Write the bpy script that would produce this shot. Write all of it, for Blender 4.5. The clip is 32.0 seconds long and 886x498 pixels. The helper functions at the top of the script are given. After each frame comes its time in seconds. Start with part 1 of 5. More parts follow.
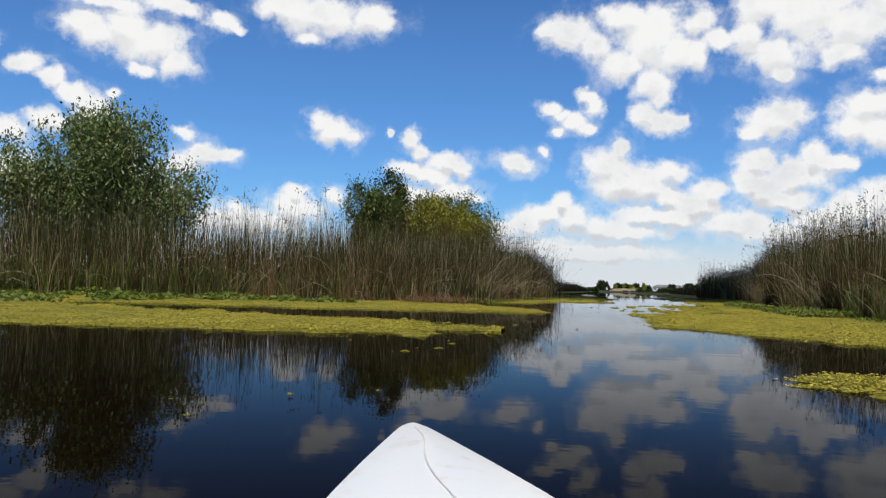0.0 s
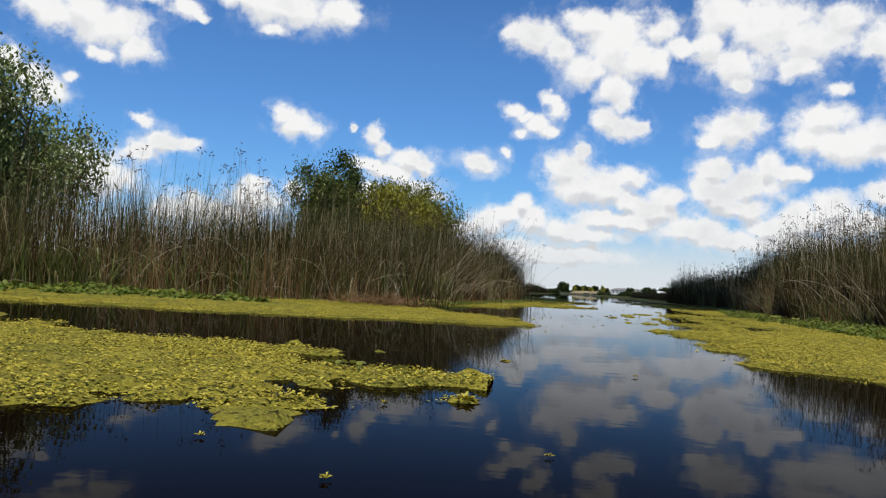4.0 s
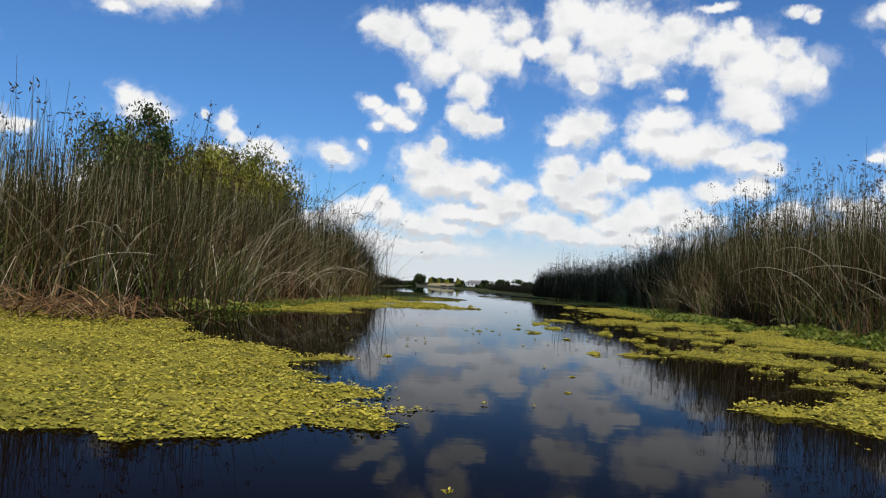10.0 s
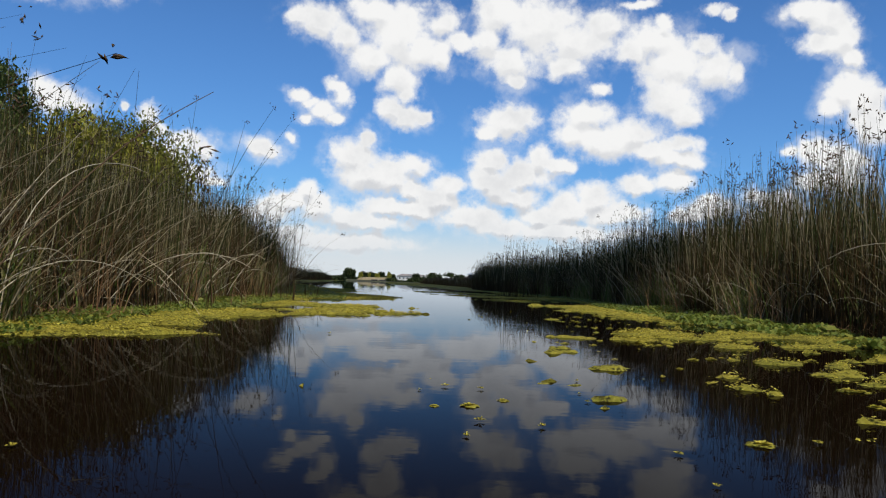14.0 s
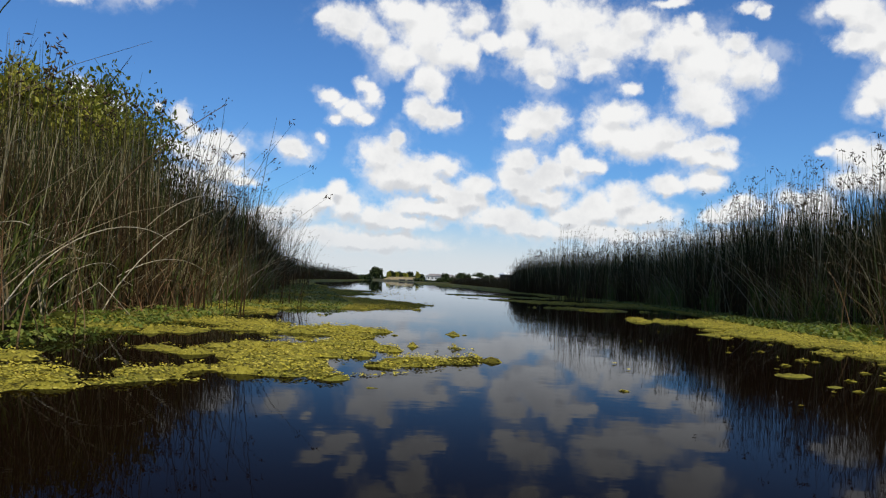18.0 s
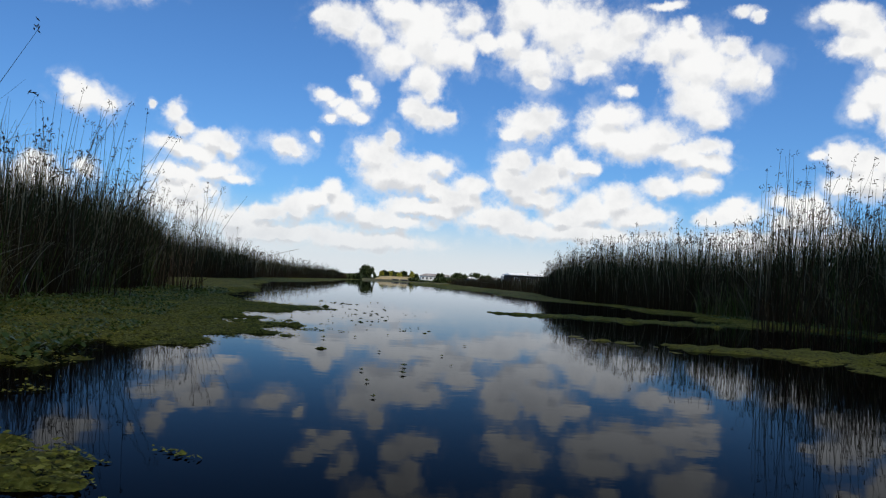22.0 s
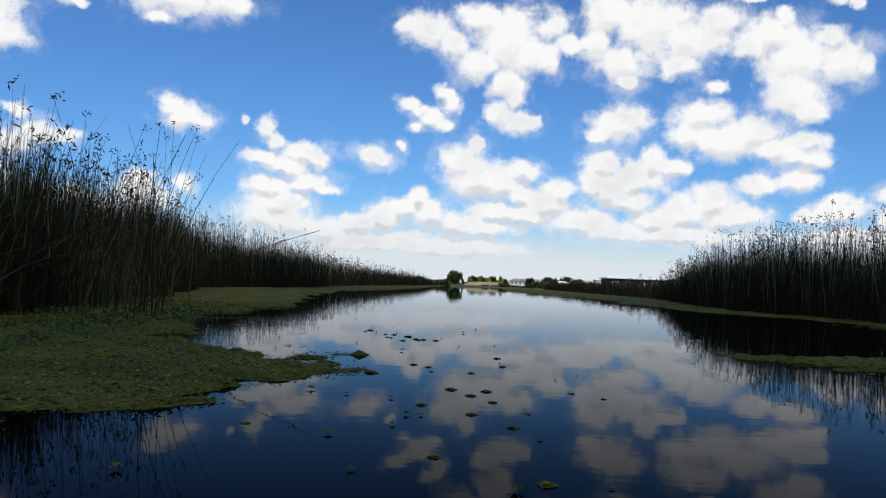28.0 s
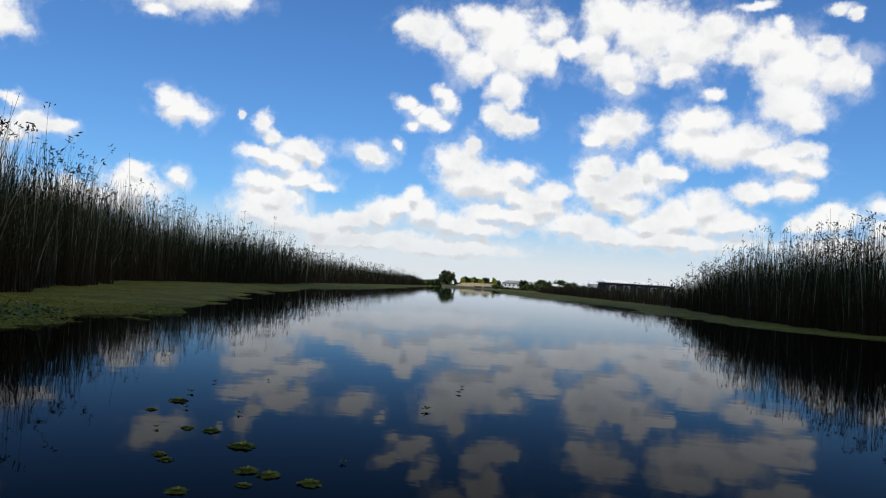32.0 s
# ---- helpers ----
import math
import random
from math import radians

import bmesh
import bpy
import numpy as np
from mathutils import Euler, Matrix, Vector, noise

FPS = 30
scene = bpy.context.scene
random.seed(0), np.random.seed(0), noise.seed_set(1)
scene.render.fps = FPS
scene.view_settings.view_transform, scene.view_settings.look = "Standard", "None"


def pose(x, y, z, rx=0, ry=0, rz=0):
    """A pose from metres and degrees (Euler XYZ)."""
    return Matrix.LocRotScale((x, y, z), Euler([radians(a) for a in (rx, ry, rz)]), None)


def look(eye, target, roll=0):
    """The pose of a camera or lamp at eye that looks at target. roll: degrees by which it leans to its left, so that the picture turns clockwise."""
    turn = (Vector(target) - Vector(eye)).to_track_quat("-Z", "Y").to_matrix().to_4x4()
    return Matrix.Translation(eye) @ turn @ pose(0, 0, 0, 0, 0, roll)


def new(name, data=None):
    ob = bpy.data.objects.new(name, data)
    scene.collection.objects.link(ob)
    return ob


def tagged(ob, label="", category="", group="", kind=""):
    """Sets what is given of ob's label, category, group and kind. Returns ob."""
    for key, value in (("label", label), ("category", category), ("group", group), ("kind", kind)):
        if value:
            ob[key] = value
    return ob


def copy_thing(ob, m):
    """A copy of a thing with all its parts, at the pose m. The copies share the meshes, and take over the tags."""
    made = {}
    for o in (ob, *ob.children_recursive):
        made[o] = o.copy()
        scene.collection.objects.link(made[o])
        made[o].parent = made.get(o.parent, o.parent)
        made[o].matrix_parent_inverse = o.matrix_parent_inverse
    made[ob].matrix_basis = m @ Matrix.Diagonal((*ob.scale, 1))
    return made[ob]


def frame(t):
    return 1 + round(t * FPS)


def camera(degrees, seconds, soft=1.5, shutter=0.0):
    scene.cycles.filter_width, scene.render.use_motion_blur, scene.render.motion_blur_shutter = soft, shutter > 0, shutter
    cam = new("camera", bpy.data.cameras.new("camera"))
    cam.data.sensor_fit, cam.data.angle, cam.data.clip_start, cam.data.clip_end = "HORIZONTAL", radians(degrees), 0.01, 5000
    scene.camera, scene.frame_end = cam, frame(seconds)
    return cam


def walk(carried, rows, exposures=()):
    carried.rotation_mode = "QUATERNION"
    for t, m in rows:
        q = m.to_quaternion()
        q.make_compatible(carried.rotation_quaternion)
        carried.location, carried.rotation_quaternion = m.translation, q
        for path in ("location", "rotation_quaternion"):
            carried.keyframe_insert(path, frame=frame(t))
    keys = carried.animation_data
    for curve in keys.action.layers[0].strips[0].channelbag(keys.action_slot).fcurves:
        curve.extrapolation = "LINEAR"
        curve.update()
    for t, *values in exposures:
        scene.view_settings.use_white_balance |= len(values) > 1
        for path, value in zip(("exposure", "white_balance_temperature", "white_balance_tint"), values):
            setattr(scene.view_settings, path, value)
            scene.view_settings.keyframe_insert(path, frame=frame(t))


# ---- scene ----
cam = camera(58.5, 32.0, 1.2)

# seconds, x, y, heading to the right of the channel's axis, upward tilt, lean
PATH = [
    (0, 0.00, -0.00, -11.37, 2.63, 1.54),
    (0.5, -0.11, 0.61, -11.31, 2.67, 1.76),
    (1, -0.23, 1.26, -11.19, 2.75, 3.63),
    (1.5, -0.33, 1.96, -10.66, 2.74, 2.63),
    (2, -0.43, 2.68, -10.11, 2.68, 1.71),
    (2.5, -0.54, 3.39, -9.47, 2.69, 2.29),
    (3, -0.65, 4.10, -8.91, 2.55, 3.03),
    (3.5, -0.77, 4.83, -8.43, 2.60, 2.93),
    (5.5, -0.94, 7.36, -8.28, 2.52, 4.76),
    (6, -1.00, 8.11, -7.33, 2.47, 4.60),
    (6.5, -1.05, 8.84, -6.04, 2.54, 2.11),
    (7, -1.07, 9.68, -4.69, 2.49, 2.70),
    (7.5, -1.07, 10.51, -3.12, 2.46, 4.03),
    (8, -1.06, 11.32, -1.44, 2.48, 2.71),
    (8.5, -1.11, 12.14, -0.73, 2.53, 1.44),
    (9, -1.18, 12.94, -0.46, 2.42, 3.73),
    (9.5, -1.17, 13.70, 0.48, 2.46, 4.92),
    (10, -1.12, 14.41, 1.96, 2.60, 3.19),
    (10.5, -1.11, 15.17, 2.66, 2.46, 1.74),
    (11, -1.18, 15.94, 2.59, 2.44, 2.34),
    (11.5, -1.16, 16.76, 3.28, 2.37, 5.54),
    (12, -1.10, 17.64, 4.57, 2.38, 1.66),
    (12.5, -1.05, 18.50, 5.39, 2.39, 1.44),
    (13, -1.01, 19.31, 5.27, 2.37, 2.16),
    (13.5, -0.91, 20.00, 5.89, 2.29, 3.05),
    (14, -0.86, 20.77, 7.01, 2.38, 2.32),
    (14.5, -0.81, 21.57, 7.87, 2.39, 1.91),
    (16.5, -0.39, 25.25, 7.30, 2.37, 2.26),
    (17, -0.38, 26.30, 6.51, 2.29, 2.46),
    (17.5, -0.38, 27.33, 5.52, 2.29, 2.50),
    (18, -0.35, 28.32, 4.93, 2.30, 2.63),
    (18.5, -0.32, 29.27, 4.39, 2.30, 2.77),
    (19, -0.30, 30.22, 4.03, 2.29, 2.90),
    (19.25, -0.30, 30.38, 3.81, 2.36, 3.05),
    (19.4, -0.27, 31.57, 3.67, 2.40, 3.15),
    (19.5, -0.22, 33.46, 3.58, 2.42, 3.21),
    (19.6, -0.15, 35.90, 3.49, 2.45, 3.27),
    (19.7, -0.09, 38.33, 3.40, 2.47, 3.34),
    (19.8, -0.03, 40.63, 3.31, 2.50, 3.40),
    (19.9, 0.02, 42.52, 3.22, 2.53, 3.46),
    (20, 0.05, 43.74, 3.13, 2.55, 3.53),
    (20.5, 0.09, 44.47, 3.51, 2.45, 3.17),
    (21, 0.16, 45.12, 4.08, 2.56, 1.83),
    (21.5, 0.24, 45.74, 4.55, 2.38, 3.09),
    (22, 0.33, 46.35, 5.38, 2.33, 3.19),
    (22.5, 0.43, 46.95, 6.16, 2.40, 0.74),
    (23, 0.47, 47.53, 5.94, 2.31, 1.99),
    (23.5, 0.54, 48.11, 6.11, 2.33, 2.99),
    (24, 0.58, 48.74, 6.58, 2.31, 2.24),
    (24.5, 0.60, 49.36, 5.87, 2.34, 2.03),
    (25, 0.61, 49.94, 5.11, 2.39, 2.79),
    (25.5, 0.62, 50.50, 4.55, 2.28, 1.56),
    (27.5, 0.37, 53.68, -0.14, 2.51, 3.91),
    (28, 0.33, 54.37, -0.96, 2.44, 2.17),
    (28.5, 0.31, 55.06, -1.58, 2.50, 3.57),
    (29, 0.32, 55.73, -1.61, 2.51, 3.32),
    (29.5, 0.32, 56.38, -1.65, 2.55, 2.32),
    (30, 0.29, 57.01, -2.23, 2.49, 2.78),
    (30.5, 0.33, 57.64, -2.10, 2.59, 4.04),
    (31, 0.43, 58.34, -1.25, 2.52, 2.48),
    (31.5, 0.50, 59.05, -0.49, 2.49, 1.20),
    (32, 0.50, 59.75, -0.51, 2.48, 3.59),
]
EYE = 0.55


def stand(x, y, head, tilt, lean):
    h, u = radians(head), radians(tilt)
    way = Vector((math.sin(h) * math.cos(u), math.cos(h) * math.cos(u), math.sin(u)))
    eye = Vector((x, y, EYE))
    return look(eye, eye + way, lean)


walk(cam, [(t, stand(x, y, a, u, r)) for t, x, y, a, u, r in PATH],
     exposures=[(0, -0.12), (14, -0.12), (19, -0.14), (23, -0.06), (32, -0.06)])

# ---- sky and sun ----
SUN_AZ, SUN_EL = radians(165), radians(60)
sun_way = Vector((math.sin(SUN_AZ) * math.cos(SUN_EL), math.cos(SUN_AZ) * math.cos(SUN_EL), math.sin(SUN_EL)))
sun_data = bpy.data.lights.new("sun", "SUN")
sun_data.energy, sun_data.angle, sun_data.color = 4.2, radians(0.5), (1.0, 0.95, 0.86)
sun = new("sun", sun_data)
sun.matrix_world = look((0, 0, 60), Vector((0, 0, 60)) - sun_way)


class Nodes:
    """Short hand for a node tree."""

    def __init__(self, tree):
        self.tree = tree
        tree.nodes.clear()

    def add(self, kind, **settings):
        n = self.tree.nodes.new(kind)
        for key, value in settings.items():
            setattr(n, key, value)
        return n

    def put(self, value, socket):
        if hasattr(value, "is_output"):
            self.tree.links.new(value, socket)
        else:
            socket.default_value = value

    def math(self, op, a, b=0.0, c=0.0, clamp=False):
        n = self.add("ShaderNodeMath", operation=op, use_clamp=clamp)
        for v, s in zip((a, b, c), n.inputs):
            self.put(v, s)
        return n.outputs[0]

    def vec(self, op, a, b=(0, 0, 0), c=(0, 0, 0)):
        n = self.add("ShaderNodeVectorMath", operation=op)
        for v, s in zip((a, b, c), n.inputs):
            self.put(v, s)
        return n.outputs["Value"] if op in ("LENGTH", "DOT_PRODUCT") else n.outputs["Vector"]

    def noise(self, vector, scale, detail=4.0, rough=0.55):
        n = self.add("ShaderNodeTexNoise")
        self.put(vector, n.inputs["Vector"])
        n.inputs["Scale"].default_value = scale
        n.inputs["Detail"].default_value = detail
        n.inputs["Roughness"].default_value = rough
        return n

    def ramp(self, value, low, high, out_low=0.0, out_high=1.0):
        n = self.add("ShaderNodeMapRange", interpolation_type="SMOOTHSTEP", clamp=True)
        for v, s in zip((value, low, high, out_low, out_high), n.inputs):
            self.put(v, s)
        return n.outputs[0]

    def mix(self, fac, a, b):
        n = self.add("ShaderNodeMix", data_type="RGBA")
        self.put(fac, n.inputs["Factor"])
        self.put(a, n.inputs["A"])
        self.put(b, n.inputs["B"])
        return n.outputs["Result"]


def rgb(r, g, b):
    return (r, g, b, 1.0)


world = bpy.data.worlds.new("sky")
scene.world = world
world.use_nodes = True
w = Nodes(world.node_tree)
sky = w.add("ShaderNodeTexSky", sky_type="NISHITA", sun_disc=False, sun_elevation=SUN_EL, sun_rotation=SUN_AZ,
            altitude=0.0, air_density=1.0, dust_density=0.4, ozone_density=2.5)
way = w.vec("NORMALIZE", w.add("ShaderNodeTexCoord").outputs["Generated"])
xyz = w.add("ShaderNodeSeparateXYZ")
w.put(way, xyz.inputs[0])
az = w.math("MULTIPLY", w.math("ARCTAN2", xyz.outputs[0], xyz.outputs[1]), 57.2958)
el = w.math("MULTIPLY", w.math("ARCSINE", xyz.outputs[2]), 57.2958)
flat = w.add("ShaderNodeCombineXYZ")
w.put(az, flat.inputs[0])
w.put(el, flat.inputs[1])
billow = w.noise(way, 24.0, 4.0, 0.55)
wisp = w.noise(way, 95.0, 4.0, 0.6)
warp = w.vec("MULTIPLY_ADD", billow.outputs["Color"], (1.7, 1.3, 0), (-0.85, -0.65, 0))
warp = w.vec("ADD", warp, w.vec("MULTIPLY_ADD", wisp.outputs["Color"], (0.5, 0.45, 0), (-0.25, -0.225, 0)))
spot = w.vec("ADD", flat.outputs[0], warp)


class Clouds:
    """Fair-weather clouds: bearing, height over the horizon and half sizes, in degrees."""
    near = 9.0
    lifted = 9.0

    def heap(self, *puffs):
        for a, e, ra, re in puffs:
            # low heaps stand closer together
            grow = 1.2 if e < 9.5 else 1.06
            ra, re = ra * grow, re * grow
            d = w.vec("MULTIPLY_ADD", spot, (1 / ra, 1 / re, 0), (-a / ra, -e / re, 0))
            up = w.vec("MULTIPLY_ADD", spot, (1 / ra, 1 / re, 0), (-a / ra, -(e - 0.75) / re, 0))
            self.near = w.math("SMOOTH_MIN", self.near, w.vec("LENGTH", d), 0.42)
            self.lifted = w.math("SMOOTH_MIN", self.lifted, w.vec("LENGTH", up), 0.42)


clouds = Clouds()
# the torn sheet and the heaps high over the west bank
clouds.heap((-36, 15.9, 1.91, 1.06), (-33.9, 16.5, 2.15, 1.25), (-32, 15.7, 2.2, 1.46), (-30.5, 14.5, 1.31, 0.93), (-32.7, 13.9, 0.73, 0.52))
clouds.heap((-36.7, 16.3, 1.2, 0.7), (-34.7, 17.9, 3.2, 0.49), (-31, 18.2, 2.24, 0.54), (-27.6, 17.6, 1.16, 0.59), (-26.4, 17.2, 0.59, 0.3))
clouds.heap((-23.3, 19, 2, 1.03), (-20.4, 18.6, 3.66, 1.31), (-17.1, 18.6, 1.65, 0.94), (-21.6, 17, 1.01, 0.45))
# low over the west bank
clouds.heap((-39.6, 13.4, 1.05, 0.7), (-38.2, 12.7, 0.84, 0.71), (-36.8, 11.8, 1.03, 0.72), (-35.8, 11.2, 1.39, 0.92), (-38.5, 10.1, 1.16, 0.72))
clouds.heap((-40.4, 9.2, 0.96, 0.71), (-41.6, 14.5, 0.63, 0.61), (-34.5, 12.1, 0.5, 0.37), (-29.9, 10.1, 0.67, 0.46), (-26.8, 8.7, 0.77, 0.47))
clouds.heap((-28.4, 8.8, 1.14, 0.78), (-29.8, 7.9, 1.12, 0.77), (-22, 6.4, 0.8, 0.48), (-22.2, 5.2, 1.79, 1.01), (-26.3, 4.2, 1.93, 0.99))
clouds.heap((-23.9, 4.1, 1.97, 0.8), (-40.6, 6.7, 1.6, 1.07), (-33.4, 6.1, 2.86, 1.52))
# the slanting chain of puffs
clouds.heap((-20.6, 11.4, 0.91, 0.78), (-19.4, 10.8, 1.49, 0.89), (-18.2, 10.4, 0.68, 0.8), (-15.3, 10.8, 0.35, 0.26), (-13.9, 10.4, 0.65, 0.67))
clouds.heap((-13.2, 9.6, 0.73, 0.68), (-11, 8.9, 1.3, 0.77), (-10, 8.6, 0.68, 0.77), (-14.1, 8.3, 1.26, 0.49), (-12.6, 7.8, 1.64, 0.57))
clouds.heap((-10.9, 6.8, 1.68, 0.62), (-9.5, 6.3, 0.94, 0.31), (-13.6, 6.4, 1.44, 0.69), (-12.8, 5.3, 2, 0.96), (-14.2, 4.3, 1.43, 0.95))
clouds.heap((-12, 4, 1.83, 0.97), (-19.4, 6.3, 0.73, 0.58))
# small torn puffs
clouds.heap((-6.4, 9, 1.24, 0.67), (-5.5, 8.6, 0.47, 0.47), (-4.2, 9.7, 0.44, 0.43), (-3.9, 12.8, 0.79, 0.5), (-3.1, 12.3, 0.64, 0.39))
clouds.heap((-1.3, 13.6, 0.81, 0.54), (-0.7, 12.7, 0.89, 0.86), (-2.1, 11.8, 1.12, 0.59), (-3.2, 11.2, 0.6, 0.39), (-1.2, 11.3, 0.73, 0.47))
# the great heap overhead
clouds.heap((-2.7, 17.9, 2.01, 1.19), (-4.3, 18.1, 0.8, 0.56), (-0.6, 17.1, 1.42, 1.13), (1.1, 15.7, 1.63, 1.35), (3.1, 17.4, 2.47, 2.28))
clouds.heap((1.4, 18.8, 2.05, 0.93), (4.8, 16.3, 1.65, 1.54), (3.2, 14.3, 1.44, 1.09), (3.9, 13.3, 0.82, 0.59), (6.3, 16, 0.83, 1.16))
clouds.heap((6.2, 18.3, 1.24, 1.13), (2.9, 12.3, 1.02, 0.87), (4, 11.7, 1.44, 0.99), (5.2, 11.8, 0.62, 0.56))
# its eastern half
clouds.heap((10.5, 19.1, 2.06, 1.5), (13.4, 18.4, 3.68, 2.07), (15.9, 17.3, 2.83, 1.7), (11.4, 15.7, 1.85, 1.35), (11.7, 14.4, 0.82, 0.59))
clouds.heap((15.5, 15.6, 1.42, 0.77), (17.8, 18.4, 1.8, 1.12), (7.9, 17, 1.24, 0.69), (9.5, 17.2, 1.03, 1.14), (21.4, 17.2, 1.94, 1.3))
clouds.heap((22.2, 18.3, 0.7, 0.55), (20.1, 16.5, 1.18, 0.94), (23, 15.6, 2.49, 1.68), (22.7, 13.4, 2.11, 1.71), (23.7, 12.2, 1.33, 0.95))
clouds.heap((25.7, 15.2, 1.86, 1.29), (27.1, 14.9, 0.73, 0.92), (24.9, 16.7, 0.94, 0.55))
# the round clouds under it
clouds.heap((17.8, 14, 0.88, 0.46), (17.2, 12.1, 2, 1.1), (16.1, 10.7, 1.41, 0.99), (18.1, 10.3, 2.58, 1.18), (20.3, 10.9, 1.56, 1.17))
clouds.heap((21.6, 9.7, 1.93, 0.78), (23.7, 10.1, 1.06, 0.69), (23.2, 9.1, 1.52, 0.58), (11.4, 11.6, 2.13, 1.19), (10, 11, 0.9, 0.6))
clouds.heap((12.8, 12, 1.02, 0.79), (20.7, 7.4, 1.09, 0.63), (23, 7.6, 1.22, 0.7))
# the middle row
clouds.heap((1.3, 10, 0.9, 0.72), (0.5, 8.8, 1.62, 1.12), (1.4, 7.8, 2.24, 1.21), (3, 7.5, 1.84, 1.01), (4.3, 6.7, 1.02, 0.61))
clouds.heap((4.8, 8.2, 1.23, 0.73), (10.2, 8.8, 1.02, 0.89), (9.8, 7.4, 0.9, 0.89), (10.8, 7, 1.64, 1.01), (13.8, 9.1, 0.73, 0.88))
clouds.heap((12.8, 7.8, 1.83, 1.21), (11.7, 6.4, 2.04, 0.81), (15, 8.7, 1.01, 0.48), (7.1, 6.8, 1.23, 0.81), (6.4, 6, 1.64, 1.02))
# the low row
clouds.heap((-3, 6.2, 0.8, 0.72), (-4, 5.3, 1.19, 0.88), (-1.9, 5, 1.6, 0.89), (-5.5, 4.6, 1.17, 0.8), (-7, 4.1, 1.54, 0.71))
clouds.heap((0.1, 4.5, 1.62, 0.89), (2.9, 5.3, 1.84, 0.73), (1.7, 4, 2.44, 0.61), (-9.3, 3.6, 1.89, 0.78), (5, 5.1, 2.05, 0.73))
clouds.heap((17.9, 6.3, 1.78, 1.12), (16, 5.5, 2, 1.01), (19.1, 5.2, 1.96, 0.8), (14, 5, 1.62, 0.73), (8.7, 4.7, 2.46, 0.9))
clouds.heap((11.2, 4.1, 2.44, 0.73), (-6.6, 2.8, 4.64, 0.72), (-0.6, 2.6, 4.82, 0.61), (15.6, 3.9, 4.4, 0.73))
# over the east bank
clouds.heap((25.6, 5.6, 1.4, 0.7), (25.8, 6.4, 0.74, 0.54), (24.1, 5.1, 0.94, 0.47), (29.6, 6.4, 1.58, 0.53), (30.1, 5.6, 1.39, 0.98))
clouds.heap((28.9, 5.1, 1.24, 0.68), (31.8, 4.2, 1.52, 0.67), (32.1, 9.5, 1.02, 0.73), (30.7, 9.6, 0.62, 0.37), (32.8, 9, 1.34, 0.91))
clouds.heap((33.5, 7.9, 1.82, 1.09), (32.1, 7.5, 1.18, 0.74), (34.4, 8.7, 0.97, 0.79), (26.6, 3.7, 3.28, 0.69))
# high over the east bank
clouds.heap((31.2, 18.4, 1.39, 0.69), (32.7, 17.9, 1.35, 1.21), (32.4, 16.3, 1.53, 0.77), (33.7, 16.7, 1, 1.38), (34.1, 15.3, 0.82, 0.63))
clouds.heap((33.8, 13.2, 1.26, 1.13), (33.3, 12.2, 0.93, 0.79), (35.1, 12.6, 1.29, 1.4), (35.6, 11.2, 1.28, 1.41), (25.6, 18.9, 0.82, 0.43))
clouds.heap((26.6, 18.5, 0.44, 0.36), (20.4, 19.6, 1.18, 0.36))

heaped = w.noise(way, 38.0, 9.0, 0.60).outputs["Fac"]
knobs = w.add("ShaderNodeTexVoronoi", feature="SMOOTH_F1")
w.put(w.vec("MULTIPLY_ADD", wisp.outputs["Color"], (0.012, 0.012, 0.012), way), knobs.inputs["Vector"])
knobs.inputs["Scale"].default_value = 52.0
knobs.inputs["Smoothness"].default_value = 0.35
ragged = w.math("ADD", w.math("MULTIPLY_ADD", heaped, 1.6, -0.82), w.math("MULTIPLY_ADD", knobs.outputs["Distance"], 0.20, -0.12))
shape = w.math("ADD", clouds.near, ragged)
torn = w.ramp(w.noise(way, 46.0, 6.0, 0.62).outputs["Fac"], 0.50, 0.68, 0.0, 0.40)
thick = w.math("MULTIPLY", w.ramp(shape, 1.27, 0.50), w.math("SUBTRACT", 1.0, w.math("MULTIPLY", torn, w.ramp(shape, 0.45, 0.95))))
fringe = w.math("MULTIPLY", w.ramp(shape, 1.75, 1.0), w.ramp(w.noise(way, 22.0, 5.0, 0.6).outputs["Fac"], 0.42, 0.70, 0.0, 0.38))
cover = w.math("MAXIMUM", thick, fringe)
# elsewhere in the sky the same kind of clouds go on
wide = w.noise(way, 3.2, 7.0, 0.55).outputs["Fac"]
beyond = w.math("MAXIMUM", w.ramp(el, 21.0, 26.0), w.ramp(w.math("ABSOLUTE", az), 41.0, 47.0))
cover = w.math("MAXIMUM", cover, w.math("MULTIPLY", w.ramp(wide, 0.57, 0.66), beyond))
# undersides, where the heap goes on above, are greyer
below = w.ramp(w.math("ADD", w.math("SUBTRACT", clouds.near, clouds.lifted), w.math("MULTIPLY_ADD", w.noise(way, 28.0, 5.0, 0.6).outputs["Fac"], 0.8, -0.40)), -0.05, 0.5)
grey = w.math("MULTIPLY", w.math("MULTIPLY", below, w.ramp(shape, 1.2, 0.6)), w.ramp(el, 3.0, 14.0, 0.80, 0.40))
dusk = w.math("MULTIPLY", w.ramp(w.noise(way, 13.0, 6.0, 0.62).outputs["Fac"], 0.46, 0.72), w.ramp(shape, 0.95, 0.30, 0.0, 0.42))
cloud_colour = w.mix(w.math("MAXIMUM", grey, dusk), rgb(0.99, 0.99, 0.985), rgb(0.60, 0.62, 0.66))
low = w.ramp(el, 6.0, 0.8)
blue = w.add("ShaderNodeMix", data_type="RGBA", blend_type="MULTIPLY")
blue.inputs["Factor"].default_value = 1.0
w.put(sky.outputs[0], blue.inputs["A"])
blue.inputs["B"].default_value = rgb(0.053, 0.092, 0.137)
deep = w.vec("SCALE", blue.outputs["Result"])
